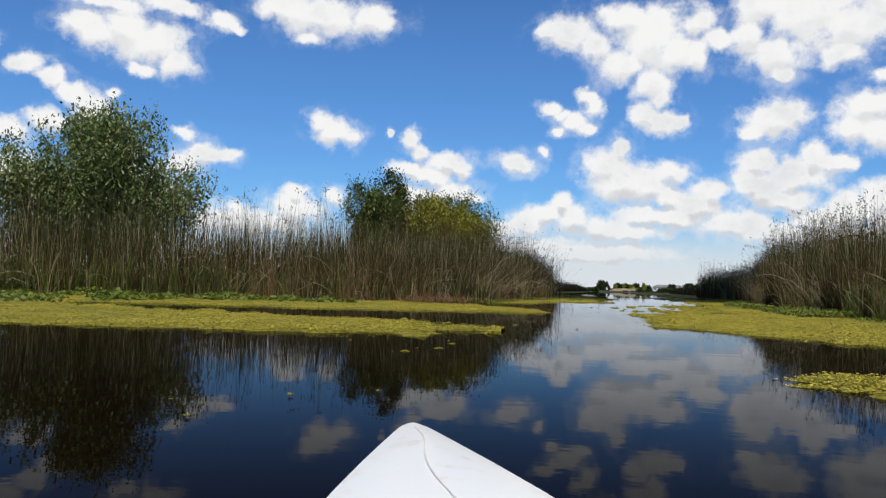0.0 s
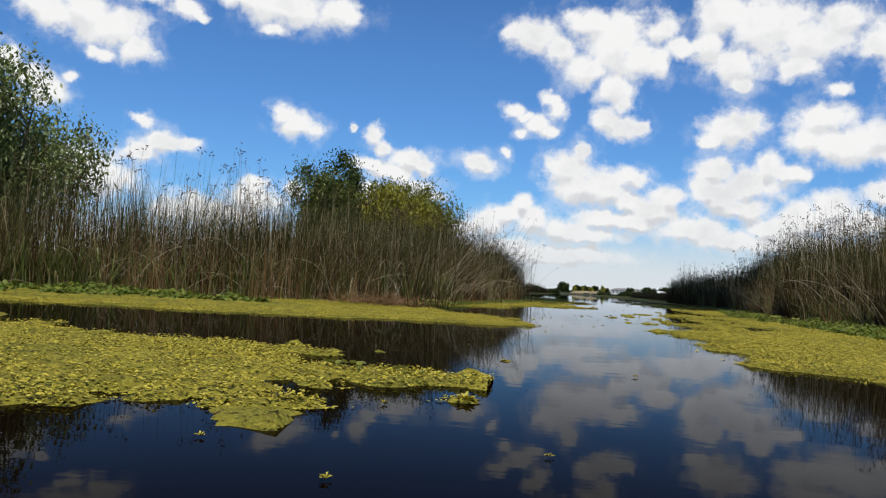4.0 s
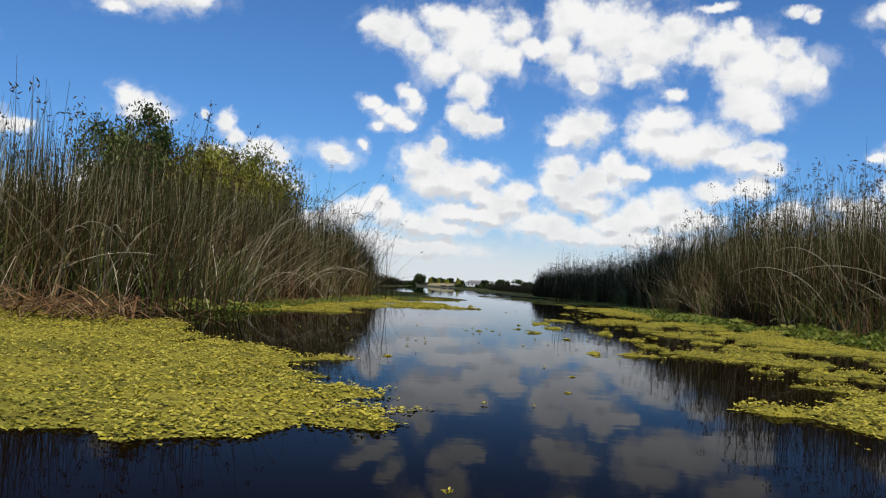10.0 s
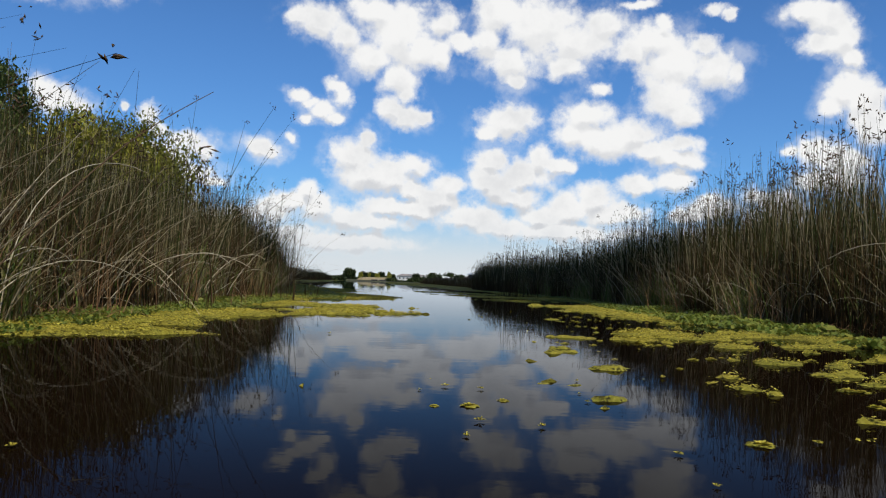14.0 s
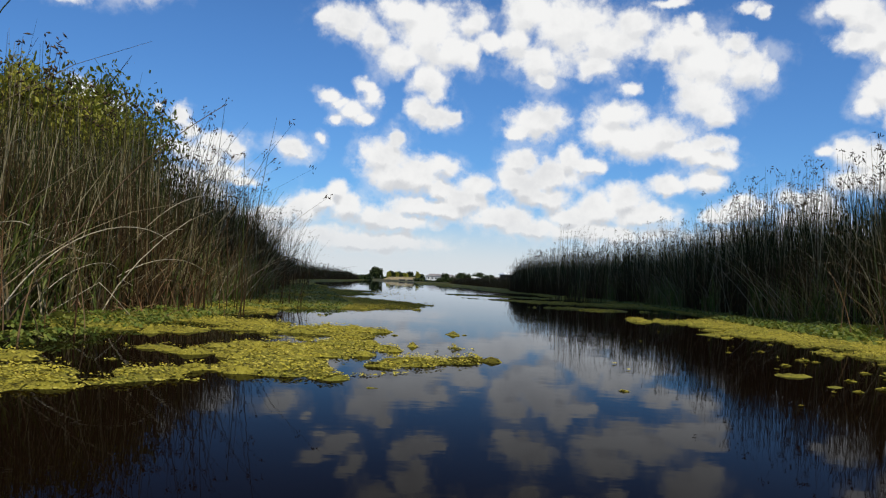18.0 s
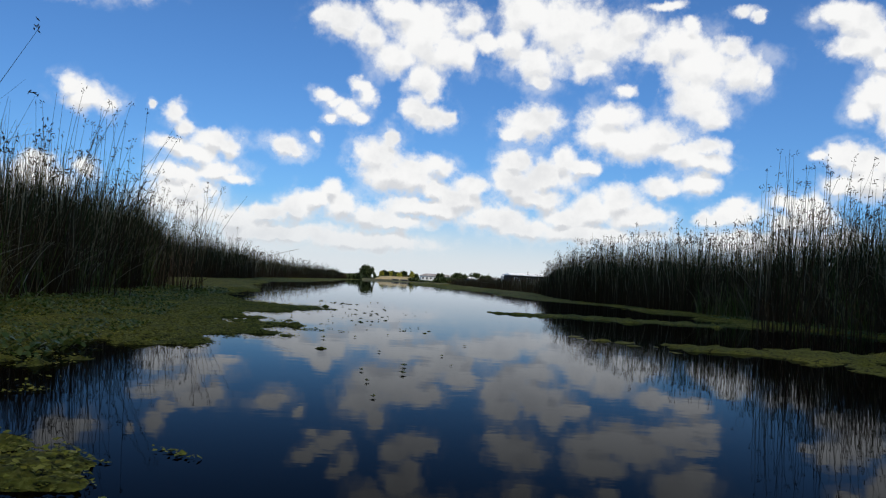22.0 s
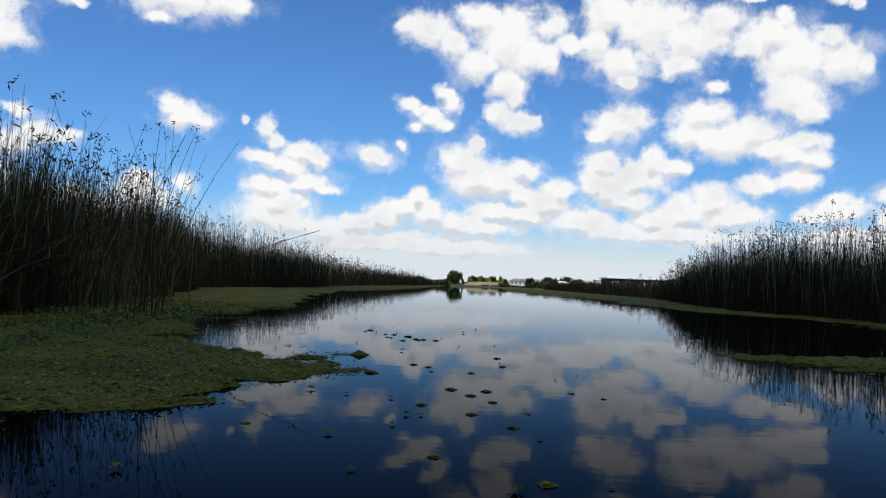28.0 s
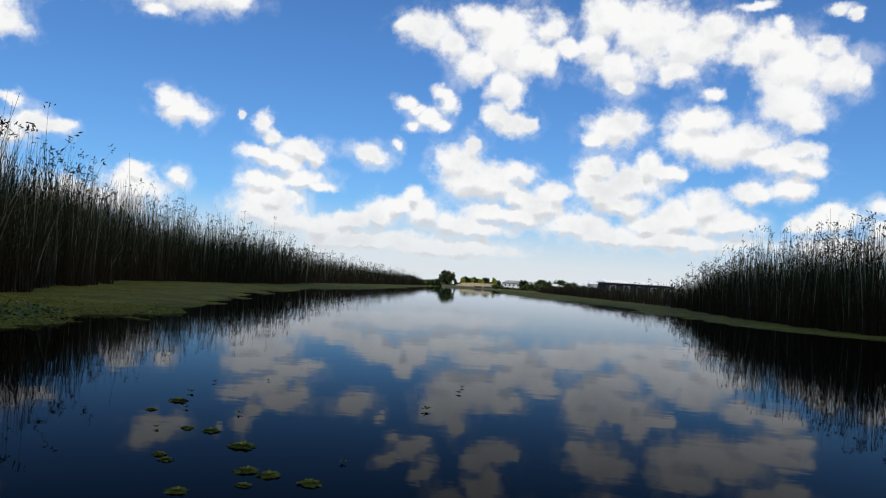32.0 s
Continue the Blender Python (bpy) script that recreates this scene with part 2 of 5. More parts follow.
w.put(w.ramp(el, 16.0, 42.0, 1.0, 0.38), deep.node.inputs["Scale"])
air = w.mix(w.math("MULTIPLY", low, 0.92), deep, rgb(0.78, 0.82, 0.86))
cloud_colour = w.mix(w.math("MULTIPLY", low, 0.6), cloud_colour, rgb(0.70, 0.75, 0.80))
back = w.add("ShaderNodeBackground")
w.put(w.mix(cover, air, cloud_colour), back.inputs["Color"])
w.put(back.outputs[0], w.add("ShaderNodeOutputWorld").inputs["Surface"])


# ---- materials ----
def surface(name, rough=0.7, metal=0.0, spec=0.5):
    m = bpy.data.materials.new(name)
    m.use_nodes = True
    n = Nodes(m.node_tree)
    b = n.add("ShaderNodeBsdfPrincipled")
    b.inputs["Roughness"].default_value = rough
    b.inputs["Metallic"].default_value = metal
    b.inputs["Specular IOR Level"].default_value = spec
    n.put(b.outputs[0], n.add("ShaderNodeOutputMaterial").inputs["Surface"])
    return m, n, b


def position(n):
    return n.add("ShaderNodeNewGeometry").outputs["Position"]


def bump(n, b, height, strength, distance):
    k = n.add("ShaderNodeBump")
    k.inputs["Strength"].default_value = strength
    k.inputs["Distance"].default_value = distance
    n.put(height, k.inputs["Height"])
    n.put(k.outputs[0], b.inputs["Normal"])


def speckled(name, dark, light, scale, rough=0.75, relief=0.0, coarse=None, spec=0.35):
    """Two-scale mottling of two colours, with fine relief."""
    m, n, b = surface(name, rough, 0.0, spec)
    p = position(n)
    fine = n.noise(p, scale, 5.0, 0.65).outputs["Fac"]
    wide_ = n.noise(p, coarse or scale / 9, 3.0).outputs["Fac"]
    f = n.math("ADD", n.math("MULTIPLY", fine, 0.65), n.math("MULTIPLY", wide_, 0.5))
    n.put(n.mix(n.ramp(f, 0.38, 0.74), rgb(*dark), rgb(*light)), b.inputs["Base Color"])
    if relief:
        bump(n, b, fine, 0.8, relief)
    return m


def stalky(name, colours, rough=0.55, tip=None, spec=0.18, thin=0.0, foot_tone=None, distinct=False):
    """Each loose blade or stalk takes its own colour; lengthwise streaks."""
    m, n, b = surface(name, rough, 0.0, spec)
    g = n.add("ShaderNodeNewGeometry")
    r = n.add("ShaderNodeValToRGB")
    r.color_ramp.interpolation = "CONSTANT" if distinct else "LINEAR"
    while len(r.color_ramp.elements) < len(colours):
        r.color_ramp.elements.new(0.5)
    for i, c in enumerate(colours):
        r.color_ramp.elements[i].position = i / (len(colours) if distinct else len(colours) - 1)
        r.color_ramp.elements[i].color = rgb(*c)
    n.put(g.outputs["Random Per Island"], r.inputs[0])
    streak = n.noise(n.vec("MULTIPLY", g.outputs["Position"], (1, 1, 0.25)), 14.0, 3.0).outputs["Fac"]
    c = n.mix(n.ramp(streak, 0.35, 0.7, 0.0, 0.35), r.outputs[0], rgb(*(tip or colours[-1])))
    if foot_tone:
        # each stalk turns browner and darker towards its foot, up to its own height
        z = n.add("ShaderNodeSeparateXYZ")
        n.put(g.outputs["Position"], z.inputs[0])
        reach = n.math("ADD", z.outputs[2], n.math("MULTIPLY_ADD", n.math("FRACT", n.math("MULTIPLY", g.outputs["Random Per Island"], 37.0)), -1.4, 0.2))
        c = n.mix(n.ramp(reach, 0.75, 0.15, 0.0, 0.85), c, rgb(*foot_tone))
    n.put(c, b.inputs["Base Color"])
    if thin:
        # light shines through thin leaves
        t = n.add("ShaderNodeBsdfTranslucent")
        n.put(c, t.inputs["Color"])
        k = n.add("ShaderNodeMixShader")
        k.inputs[0].default_value = thin
        n.put(b.outputs[0], k.inputs[1])
        n.put(t.outputs[0], k.inputs[2])
        out = [q for q in n.tree.nodes if q.type == "OUTPUT_MATERIAL"][0]
        n.put(k.outputs[0], out.inputs["Surface"])
    return m


water_mat, n, b = surface("water", 0.9, 0.0, 0.0)
p = position(n)
n.put(n.mix(n.noise(p, 0.3).outputs["Fac"], rgb(0.0026, 0.0013, 0.0007), rgb(0.0058, 0.0026, 0.0011)), b.inputs["Base Color"])
ripple = n.noise(n.vec("MULTIPLY", p, (0.7, 1.0, 1.0)), 5.5, 3.0, 0.5).outputs["Fac"]
swell = n.noise(p, 0.6, 2.0).outputs["Fac"]
mirror = n.add("ShaderNodeBsdfGlossy")
mirror.inputs["Roughness"].default_value = 0.012
mirror.inputs["Color"].default_value = rgb(0.88, 0.93, 1.0)
bump(n, mirror, n.math("ADD", n.math("MULTIPLY", ripple, 0.22), swell), 1.0, 0.0022)
glance = n.add("ShaderNodeFresnel")
glance.inputs["IOR"].default_value = 1.33
mixed = n.add("ShaderNodeMixShader")
n.put(n.math("POWER", glance.outputs[0], 2.15), mixed.inputs[0])
n.put(b.outputs[0], mixed.inputs[1])
n.put(mirror.outputs[0], mixed.inputs[2])
n.put(mixed.outputs[0], [q for q in n.tree.nodes if q.type == "OUTPUT_MATERIAL"][0].inputs["Surface"])

soil_mat = speckled("marsh_soil", (0.025, 0.024, 0.012), (0.07, 0.075, 0.03), 1.2, 0.9, 0.03)
weed_mat, n, b = surface("duckweed", 0.8, 0.0, 0.08)
p = position(n)
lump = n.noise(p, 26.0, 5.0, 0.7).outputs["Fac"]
drift_ = n.noise(p, 1.1, 4.0, 0.6).outputs["Fac"]
tone = n.mix(n.ramp(drift_, 0.35, 0.68), rgb(0.15, 0.145, 0.018), rgb(0.31, 0.26, 0.030))
tone = n.mix(n.ramp(n.noise(p, 60.0, 3.0).outputs["Fac"], 0.40, 0.70, 0.0, 0.55), tone, rgb(0.40, 0.36, 0.075))
clot = n.noise(p, 9.0, 4.0, 0.65).outputs["Fac"]
tone = n.mix(n.ramp(clot, 0.50, 0.66, 0.0, 0.6), tone, rgb(0.15, 0.125, 0.025))
# where lump is low, the hollows of the bump, the colour goes near black
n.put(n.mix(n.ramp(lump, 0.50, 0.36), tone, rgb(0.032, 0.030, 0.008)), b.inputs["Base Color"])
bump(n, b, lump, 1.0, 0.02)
weed_leaf_mat = stalky("weed_leaf", [(0.30, 0.265, 0.030), (0.42, 0.35, 0.040), (0.54, 0.46, 0.090), (0.34, 0.31, 0.035), (0.20, 0.16, 0.028)], 0.7, (0.46, 0.37, 0.05), 0.1)
green_leaf_mat = stalky("green_leaf", [(0.06, 0.115, 0.015), (0.11, 0.165, 0.025), (0.17, 0.21, 0.035), (0.27, 0.27, 0.05)], 0.3, None, 0.5, 0.3)
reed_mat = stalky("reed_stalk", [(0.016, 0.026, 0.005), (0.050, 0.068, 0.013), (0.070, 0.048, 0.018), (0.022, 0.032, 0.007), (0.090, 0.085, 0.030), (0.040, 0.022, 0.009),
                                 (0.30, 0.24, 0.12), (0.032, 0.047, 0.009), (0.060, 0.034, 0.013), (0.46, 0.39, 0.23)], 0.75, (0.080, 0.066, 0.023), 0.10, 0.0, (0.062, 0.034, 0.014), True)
sedge_mat = stalky("sedge_leaf", [(0.045, 0.072, 0.012), (0.11, 0.16, 0.026), (0.20, 0.235, 0.05), (0.11, 0.065, 0.024), (0.38, 0.30, 0.15), (0.06, 0.085, 0.014)], 0.6, None, 0.2, 0.2)
tangle_mat = stalky("tangled_stalk", [(0.11, 0.080, 0.036), (0.30, 0.25, 0.14), (0.05, 0.035, 0.016), (0.50, 0.43, 0.28), (0.07, 0.075, 0.022), (0.16, 0.10, 0.048)], 0.65, None, 0.15)
straw_mat = stalky("dead_reed", [(0.30, 0.22, 0.12), (0.45, 0.37, 0.23), (0.55, 0.48, 0.34), (0.16, 0.105, 0.055)], 0.6)
rust_mat = stalky("rusty_reed", [(0.16, 0.075, 0.03), (0.24, 0.13, 0.055), (0.34, 0.22, 0.11), (0.09, 0.045, 0.02)], 0.7)
husk_mat = stalky("seed_head", [(0.07, 0.042, 0.02), (0.12, 0.075, 0.04), (0.045, 0.03, 0.015)], 0.8)
willow_mat = stalky("willow_leaf", [(0.065, 0.110, 0.026), (0.12, 0.175, 0.042), (0.20, 0.25, 0.075), (0.34, 0.36, 0.16)], 0.42, None, 0.3, 0.4)
dark_shrub_mat = stalky("shrub_leaf", [(0.055, 0.090, 0.018), (0.09, 0.13, 0.026), (0.14, 0.175, 0.04), (0.21, 0.23, 0.07)], 0.42, None, 0.3, 0.35)
yellow_mat = stalky("yellowing_leaf", [(0.24, 0.26, 0.033), (0.36, 0.35, 0.046), (0.46, 0.42, 0.068), (0.29, 0.27, 0.04)], 0.45, None, 0.3, 0.4)
far_leaf_mat = stalky("far_leaf", [(0.022, 0.036, 0.010), (0.035, 0.052, 0.014), (0.05, 0.065, 0.02)], 0.6)
bark_mat = speckled("bark", (0.05, 0.035, 0.022), (0.14, 0.11, 0.075), 18.0, 0.9, 0.01)


# ---- mesh tools ----
def mesh_of(name, verts, faces, material):
    """A mesh from arrays: verts (n, 3); faces a (m, 3) or (m, 4) array."""
    verts, faces = np.asarray(verts, np.float32), np.asarray(faces, np.int32)
    me = bpy.data.meshes.new(name)
    k = faces.shape[1]
    me.vertices.add(len(verts))
    me.vertices.foreach_set("co", verts.ravel())
    me.loops.add(faces.size)
    me.loops.foreach_set("vertex_index", faces.ravel())
    me.polygons.add(len(faces))
    me.polygons.foreach_set("loop_start", np.arange(len(faces), dtype=np.int32) * k)
    me.update(calc_edges=True)
    me.materials.append(material)
    me.shade_smooth()
    return me


def part(name, mesh, parent, label=""):
    ob = new(name, mesh)
    ob.parent = parent
    return tagged(ob, label)


def from_bm(name, bm, material, smooth=True):
    me = bpy.data.meshes.new(name)
    bmesh.ops.recalc_face_normals(bm, faces=bm.faces)
    bm.to_mesh(me)
    bm.free()
    me.materials.append(material)
    if smooth:
        me.shade_smooth()
    return me


rng = np.random.default_rng(7)


def lattice(ix, iy, seed):
    h = (ix * 374761393 + iy * 668265263 + seed * 974634721) & 0x7FFFFFFF
    h = ((h ^ (h >> 13)) * 1274126177) & 0x7FFFFFFF
    return ((h ^ (h >> 16)) & 0xFFFF) / 65535.0


def rough2(x, y, size, seed=0, octaves=3):
    """Smooth random field, about -1 to 1, with features of that size."""
    total, amp, norm = 0.0, 1.0, 0.0
    for o in range(octaves):
        u, v = x / size * 2 ** o, y / size * 2 ** o
        iu, iv = np.floor(u).astype(np.int64), np.floor(v).astype(np.int64)
        fu, fv = u - iu, v - iv
        fu, fv = fu * fu * (3 - 2 * fu), fv * fv * (3 - 2 * fv)
        s = seed * 31 + o
        a = lattice(iu, iv, s) * (1 - fu) + lattice(iu + 1, iv, s) * fu
        c = lattice(iu, iv + 1, s) * (1 - fu) + lattice(iu + 1, iv + 1, s) * fu
        total = total + amp * (2 * (a * (1 - fv) + c * fv) - 1)
        norm += amp
        amp *= 0.5
    return total / norm * 1.6


def line(*pairs):
    ys = np.array([q[0] for q in pairs], float)
    xs = np.array([q[1] for q in pairs], float)
    return lambda y: np.interp(y, ys, xs)


# fronts of the reed beds, and the water's edge of the floating weed: (distance along the channel, side)
reed_west = line((-30, -16), (8, -17), (18, -16), (20.5, -11.5), (22.2, -8), (24.2, -5.8), (25.2, -4.6), (28, -4.1), (31, -4.0), (34, -3.7),
                 (38, -3.3), (43, -2.8), (48, -3.2), (54, -3.7), (60, -4.7), (65, -4.9), (74, -6.6), (83, -9.2), (91, -8.8), (98, -7.4),
                 (112, -8.2), (140, -7.0), (200, -3.0))
reed_east = line((-30, 10), (8, 7.8), (19, 6.2), (26, 6.5), (34, 6.6), (36, 7.0), (44, 8.2), (54, 9.6), (62, 9.8), (72, 9.9), (78, 9.2), (86, 9.8),
                 (97, 12), (105, 13), (137, 14), (200, 16))
weed_west = line((3, -14), (6, -11), (7.6, -6.8), (8.1, -4.0), (8.7, -2.6), (9.4, -1.9), (10.0, -1.55), (10.2, -2.0), (10.4, -3.4), (10.6, -3.3), (11.1, -2.85), (11.4, -3.5), (11.7, -4.0), (12.2, -5.5), (12.8, -7.5), (13.8, -11), (15.2, -11),
                 (16.1, -5.5), (16.6, -3.2), (17.5, -1.6), (18.2, -1.5), (19.6, -1.6), (20.2, -2.0), (20.6, -2.8), (21.3, -2.85), (22.4, -3.6), (23.2, -4.7), (24.2, -5.4), (25.6, -4.4), (26.8, -3.3), (28, -2.7),
                 (30, -2.5), (31.9, -2.3), (32.8, -1.0), (33.6, -0.4), (34.6, -0.25), (36, -0.7), (38, -1.5), (40.5, -1.6), (42.9, 0.0), (44.6, 0.6),
                 (46.2, 0.8), (47.4, 0.5), (48.3, -0.5), (49.0, -1.2), (51.6, -1.5), (53.4, -0.5), (54.2, -0.45), (55.6, -1.0), (57.6, -1.3), (58.5, -0.1), (59.3, 0.0),
                 (60.3, -0.8), (61.4, -2.2), (65.3, -3.2), (67.5, -2.9), (72.7, -3.2), (78, -4.2), (88, -5.0), (112, -3.2), (150, -3.0), (200, -1.2))
weed_east = line((3, 9), (4.6, 3.2), (5.1, 1.5), (5.6, 1.5), (6.2, 4.5), (8.3, 5.0), (9.5, 3.0), (10.7, 2.0), (12.9, 1.0), (14.6, 0.95), (15.8, 1.5), (17, 1.1), (18.2, 0.8), (19.0, 1.6), (19.8, 2.1),
                 (20.8, 2.0), (21.6, 1.5), (22.4, 1.25), (23.6, 1.3), (25.3, 1.9), (27.7, 2.3), (30, 3.1), (33.6, 3.9), (36, 4.4), (38, 4.9), (40.5, 4.8), (42.1, 4.4), (44, 6.6), (50.5, 8.2), (51.6, 6.8), (54.3, 6.4), (55.5, 8.6),
                 (60, 8.9), (61.5, 8.0), (63.5, 8.3), (65, 9.0), (68.4, 8.0), (73, 9.0), (78, 7.2), (86, 7.0), (92, 8.0), (122, 5), (200, 9))


# ---- ground and water ----
def ground_height(x, y):
    """Bed of the channel at -0.6 m, banks a little over the water."""
    west, east = reed_west(y) - 1.2, reed_east(y) + 1.2
    off = np.maximum(west - x, x - east)
    h = np.clip(off * 0.35, -0.6, 0.16) + 0.05 * rough2(x, y, 5.0, 3)
    far = np.clip((y - 196) / 8, 0, 1)
    h = h * (1 - far) + 0.35 * far
    behind = np.clip((-12 - y) / 6, 0, 1)
    return h * (1 - behind) + 0.2 * behind


gx = np.concatenate([[-4000, -1500, -500, -150, -60, -30], np.arange(-20, 22.1, 1.0), [30, 60, 150, 500, 1500, 4000]])
gy = np.concatenate([[-4000, -1500, -400, -100, -40, -20], np.arange(-14, 110, 2.0), np.arange(110, 216, 4.0), [240, 300, 600, 1500, 4000]])
GX, GY = np.meshgrid(gx, gy)
GZ = ground_height(GX, GY)
idx = np.arange(GX.size).reshape(GX.shape)
quads = np.stack([idx[:-1, :-1], idx[:-1, 1:], idx[1:, 1:], idx[1:, :-1]], -1).reshape(-1, 4)
ground = new("ground", mesh_of("ground", np.stack([GX, GY, GZ], -1).reshape(-1, 3), quads, soil_mat))
tagged(ground, "dark wet marsh soil under the reed beds", "ground", kind="structure")
bm = bmesh.new()
corners = [bm.verts.new(c) for c in ((-40, -40, 0), (40, -40, 0), (40, 212, 0), (-40, 212, 0))]
bm.faces.new(corners)
water = tagged(new("water", from_bm("water", bm, water_mat)), "still dark brown channel water mirroring the sky", "water", kind="structure")


# ---- floating duckweed ----
def weed_field(x, y):
    """How far inside the weed's edge a place lies, in metres, negative over open water."""
    w_in, e_in = weed_west(y) - x, x - weed_east(y)
    d = np.maximum(w_in, e_in)
    steep = np.where(e_in > w_in, weed_east(y + 0.3) - weed_east(y - 0.3), weed_west(y + 0.3) - weed_west(y - 0.3)) / 0.6
    d = np.minimum(d / np.sqrt(1 + np.minimum(np.abs(steep), 3.0) ** 2), 3.0)
    side = e_in > w_in
    broken = np.where(side, np.interp(y, [16, 19, 22, 33, 37, 50, 52], [0.35, 0.6, 1.2, 1.2, 0.6, 0.5, 0.5]),
                      np.interp(y, [5, 7, 13, 15, 25, 31, 32.5, 38, 40, 44, 48, 56], [0.7, 0.65, 0.55, 0.36, 0.42, 0.6, 1.05, 0.9, 0.35, 0.6, 0.5, 0.5]))
    big = rough2(x, y * 0.75, 1.6, 11, 2) * 0.34
    small = rough2(x * 0.8, y, 0.40, 5, 3)
    # islands off the shaded east bank
    for cx_, cy_, rx_, ry_ in ((5.0, 54.0, 1.5, 0.7), (6.3, 52.6, 1.6, 0.6), (4.4, 61.2, 1.3, 0.45), (6.2, 60.6, 1.4, 0.5), (5.2, 47.4, 1.0, 0.5)):
        d = np.maximum(d, (1 - np.sqrt(((x - cx_) / rx_) ** 2 + ((y - cy_) / ry_) ** 2)) * 0.6)
    # pools of open water inside the west mats
    for cx_, cy_, rx_, ry_ in ((-2.1, 33.1, 1.0, 1.5), (-1.5, 32.4, 0.8, 0.75), (-2.3, 36.2, 0.55, 0.35)):
        d = np.minimum(d, (np.sqrt(((x - cx_) / rx_) ** 2 + ((y - cy_) / ry_) ** 2) - 1) * 0.5)
    return d * (1 - 0.6 * broken) + 0.12 - 0.42 * broken + big * (0.35 + 0.65 * broken) + small * (0.12 + 0.42 * broken) + rough2(x, y, 0.17, 15, 2) * (0.06 + 0.24 * broken)


def weed_mat_thing(name, x0, x1, y0, y1, cell, label):
    nx, ny = int((x1 - x0) / cell) + 1, int((y1 - y0) / cell) + 1
    X, Y = np.meshgrid(x0 + np.arange(nx) * cell, y0 + np.arange(ny) * cell)
    F = weed_field(X, Y)
    Z = np.clip(F * 0.12, -0.03, 0.012) + np.clip(F * 8, 0, 1) * (0.030 * np.abs(rough2(X, Y, 0.17, 8, 2)) + 0.004 * rough2(X, Y, 1.1, 9, 2))
    ids = np.arange(X.size).reshape(X.shape)
    q = np.stack([ids[:-1, :-1], ids[:-1, 1:], ids[1:, 1:], ids[1:, :-1]], -1).reshape(-1, 4)
    q = q[(Z.ravel()[q] > 0).any(1)]
    used, inv = np.unique(q, return_inverse=True)
    verts = np.stack([X, Y, Z], -1).reshape(-1, 3)[used]
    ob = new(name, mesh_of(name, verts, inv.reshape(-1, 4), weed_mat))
    tagged(ob, label, "duckweed", "floating weed", "stuff")
    # small fronds crowding the mat and fraying its edge, thickest beside the open channel
    if cell < 0.1:
        n_leaf = int(min(90000, 8000 * (y1 - y0)))
        py = rng.uniform(y0, y1, n_leaf)
        edge = (weed_west if x0 + x1 < 0 else weed_east)(py)
        into = np.where(rng.random(n_leaf) < 0.7, rng.exponential(0.9, n_leaf) - 0.8, rng.uniform(0, 3.5, n_leaf))
        px = edge + (-into if x0 + x1 < 0 else into)
        f = weed_field(px, py)
        ok = (px > x0) & (px < x1) & (f > -0.10) & (rng.random(n_leaf) < np.clip(0.05 + (f + 0.10) * 7, 0, 1))
        px, py, f = px[ok], py[ok], f[ok]
        pz = 0.006 + np.clip(f * 8, 0, 1) * (0.012 + 0.034 * rng.random(len(px)))
        part("fronds", flakes("fronds", px, py, pz, 0.0078, weed_leaf_mat), ob, "crowded tiny yellow-green fronds")
    return ob


def flakes(name, px, py, pz, size, material):
    """Many tiny four-cornered fronds, tipped all ways."""
    k = len(px)
    turn, s = rng.uniform(0, 6.283, k), size * rng.uniform(0.5, 1.6, k)
    lift = rng.normal(0, 0.30, (k, 4)) * s[:, None]
    a = turn[:, None] + np.array([0, 1.4, 3.14, 4.7])[None]
    r = s[:, None] * np.array([1.3, 0.8, 1.1, 0.8])[None]
    v = np.stack([px[:, None] + r * np.cos(a), py[:, None] + r * np.sin(a), np.maximum(pz[:, None] + lift, 0.003)], -1).reshape(-1, 3)
    return mesh_of(name, v, np.arange(k * 4).reshape(-1, 4), material)


def leaves(name, px, py, pz, size, material, tilt=0.6, long=1.25, plain=False):
    """Many small cupped leaves of six corners, each turned its own way."""
    k = len(px)
    turn, lean = rng.uniform(0, 6.283, k), rng.uniform(-tilt, tilt, (k, 2))
    s = size * rng.uniform(0.6, 1.5, k)
    sides = 4 if plain else 6
    a = np.arange(sides) * (2 * math.pi / sides)
    ring = np.stack([np.cos(a) * long, np.sin(a)], 1)
    c, d = np.cos(turn), np.sin(turn)
    lx = ring[None, :, 0] * s[:, None]
    ly = ring[None, :, 1] * s[:, None]
    x = lx * c[:, None] - ly * d[:, None]
    y = lx * d[:, None] + ly * c[:, None]
    z = x * lean[:, :1] + y * lean[:, 1:] + 0.25 * s[:, None] * rng.uniform(0, 1, (k, 1)) * (np.abs(ring[None, :, 0]) > 1)
    v = np.stack([x + px[:, None], y + py[:, None], z + pz[:, None]], -1).reshape(-1, 3)
    if plain:
        return mesh_of(name, v, np.arange(k * 4).reshape(-1, 4), material)
    base = np.arange(k)[:, None] * 6
    f = np.concatenate([base + np.array([0, 1, 2, 3]), base + np.array([0, 3, 4, 5])])
    return mesh_of(name, v, f, material)


weed_mat_thing("duckweed_mat", -18, -1.2, 3.0, 14.5, 0.06, "yellow-green floating duckweed mat broken by dark water")
weed_mat_thing("duckweed_mat", -17, -1.0, 14.5, 25.2, 0.06, "solid yellow duckweed tongue in front of the reeds")
weed_mat_thing("duckweed_mat", -6, 0.6, 25.2, 39.6, 0.05, "ragged olive duckweed mat with holes")
weed_mat_thing("duckweed_mat", -6, 1.6, 39.6, 50.0, 0.05, "olive duckweed tongue reaching across the channel")
weed_mat_thing("duckweed_mat", -8, 0.6, 50.0, 70.0, 0.055, "shaded green duckweed mat spreading from the bank")
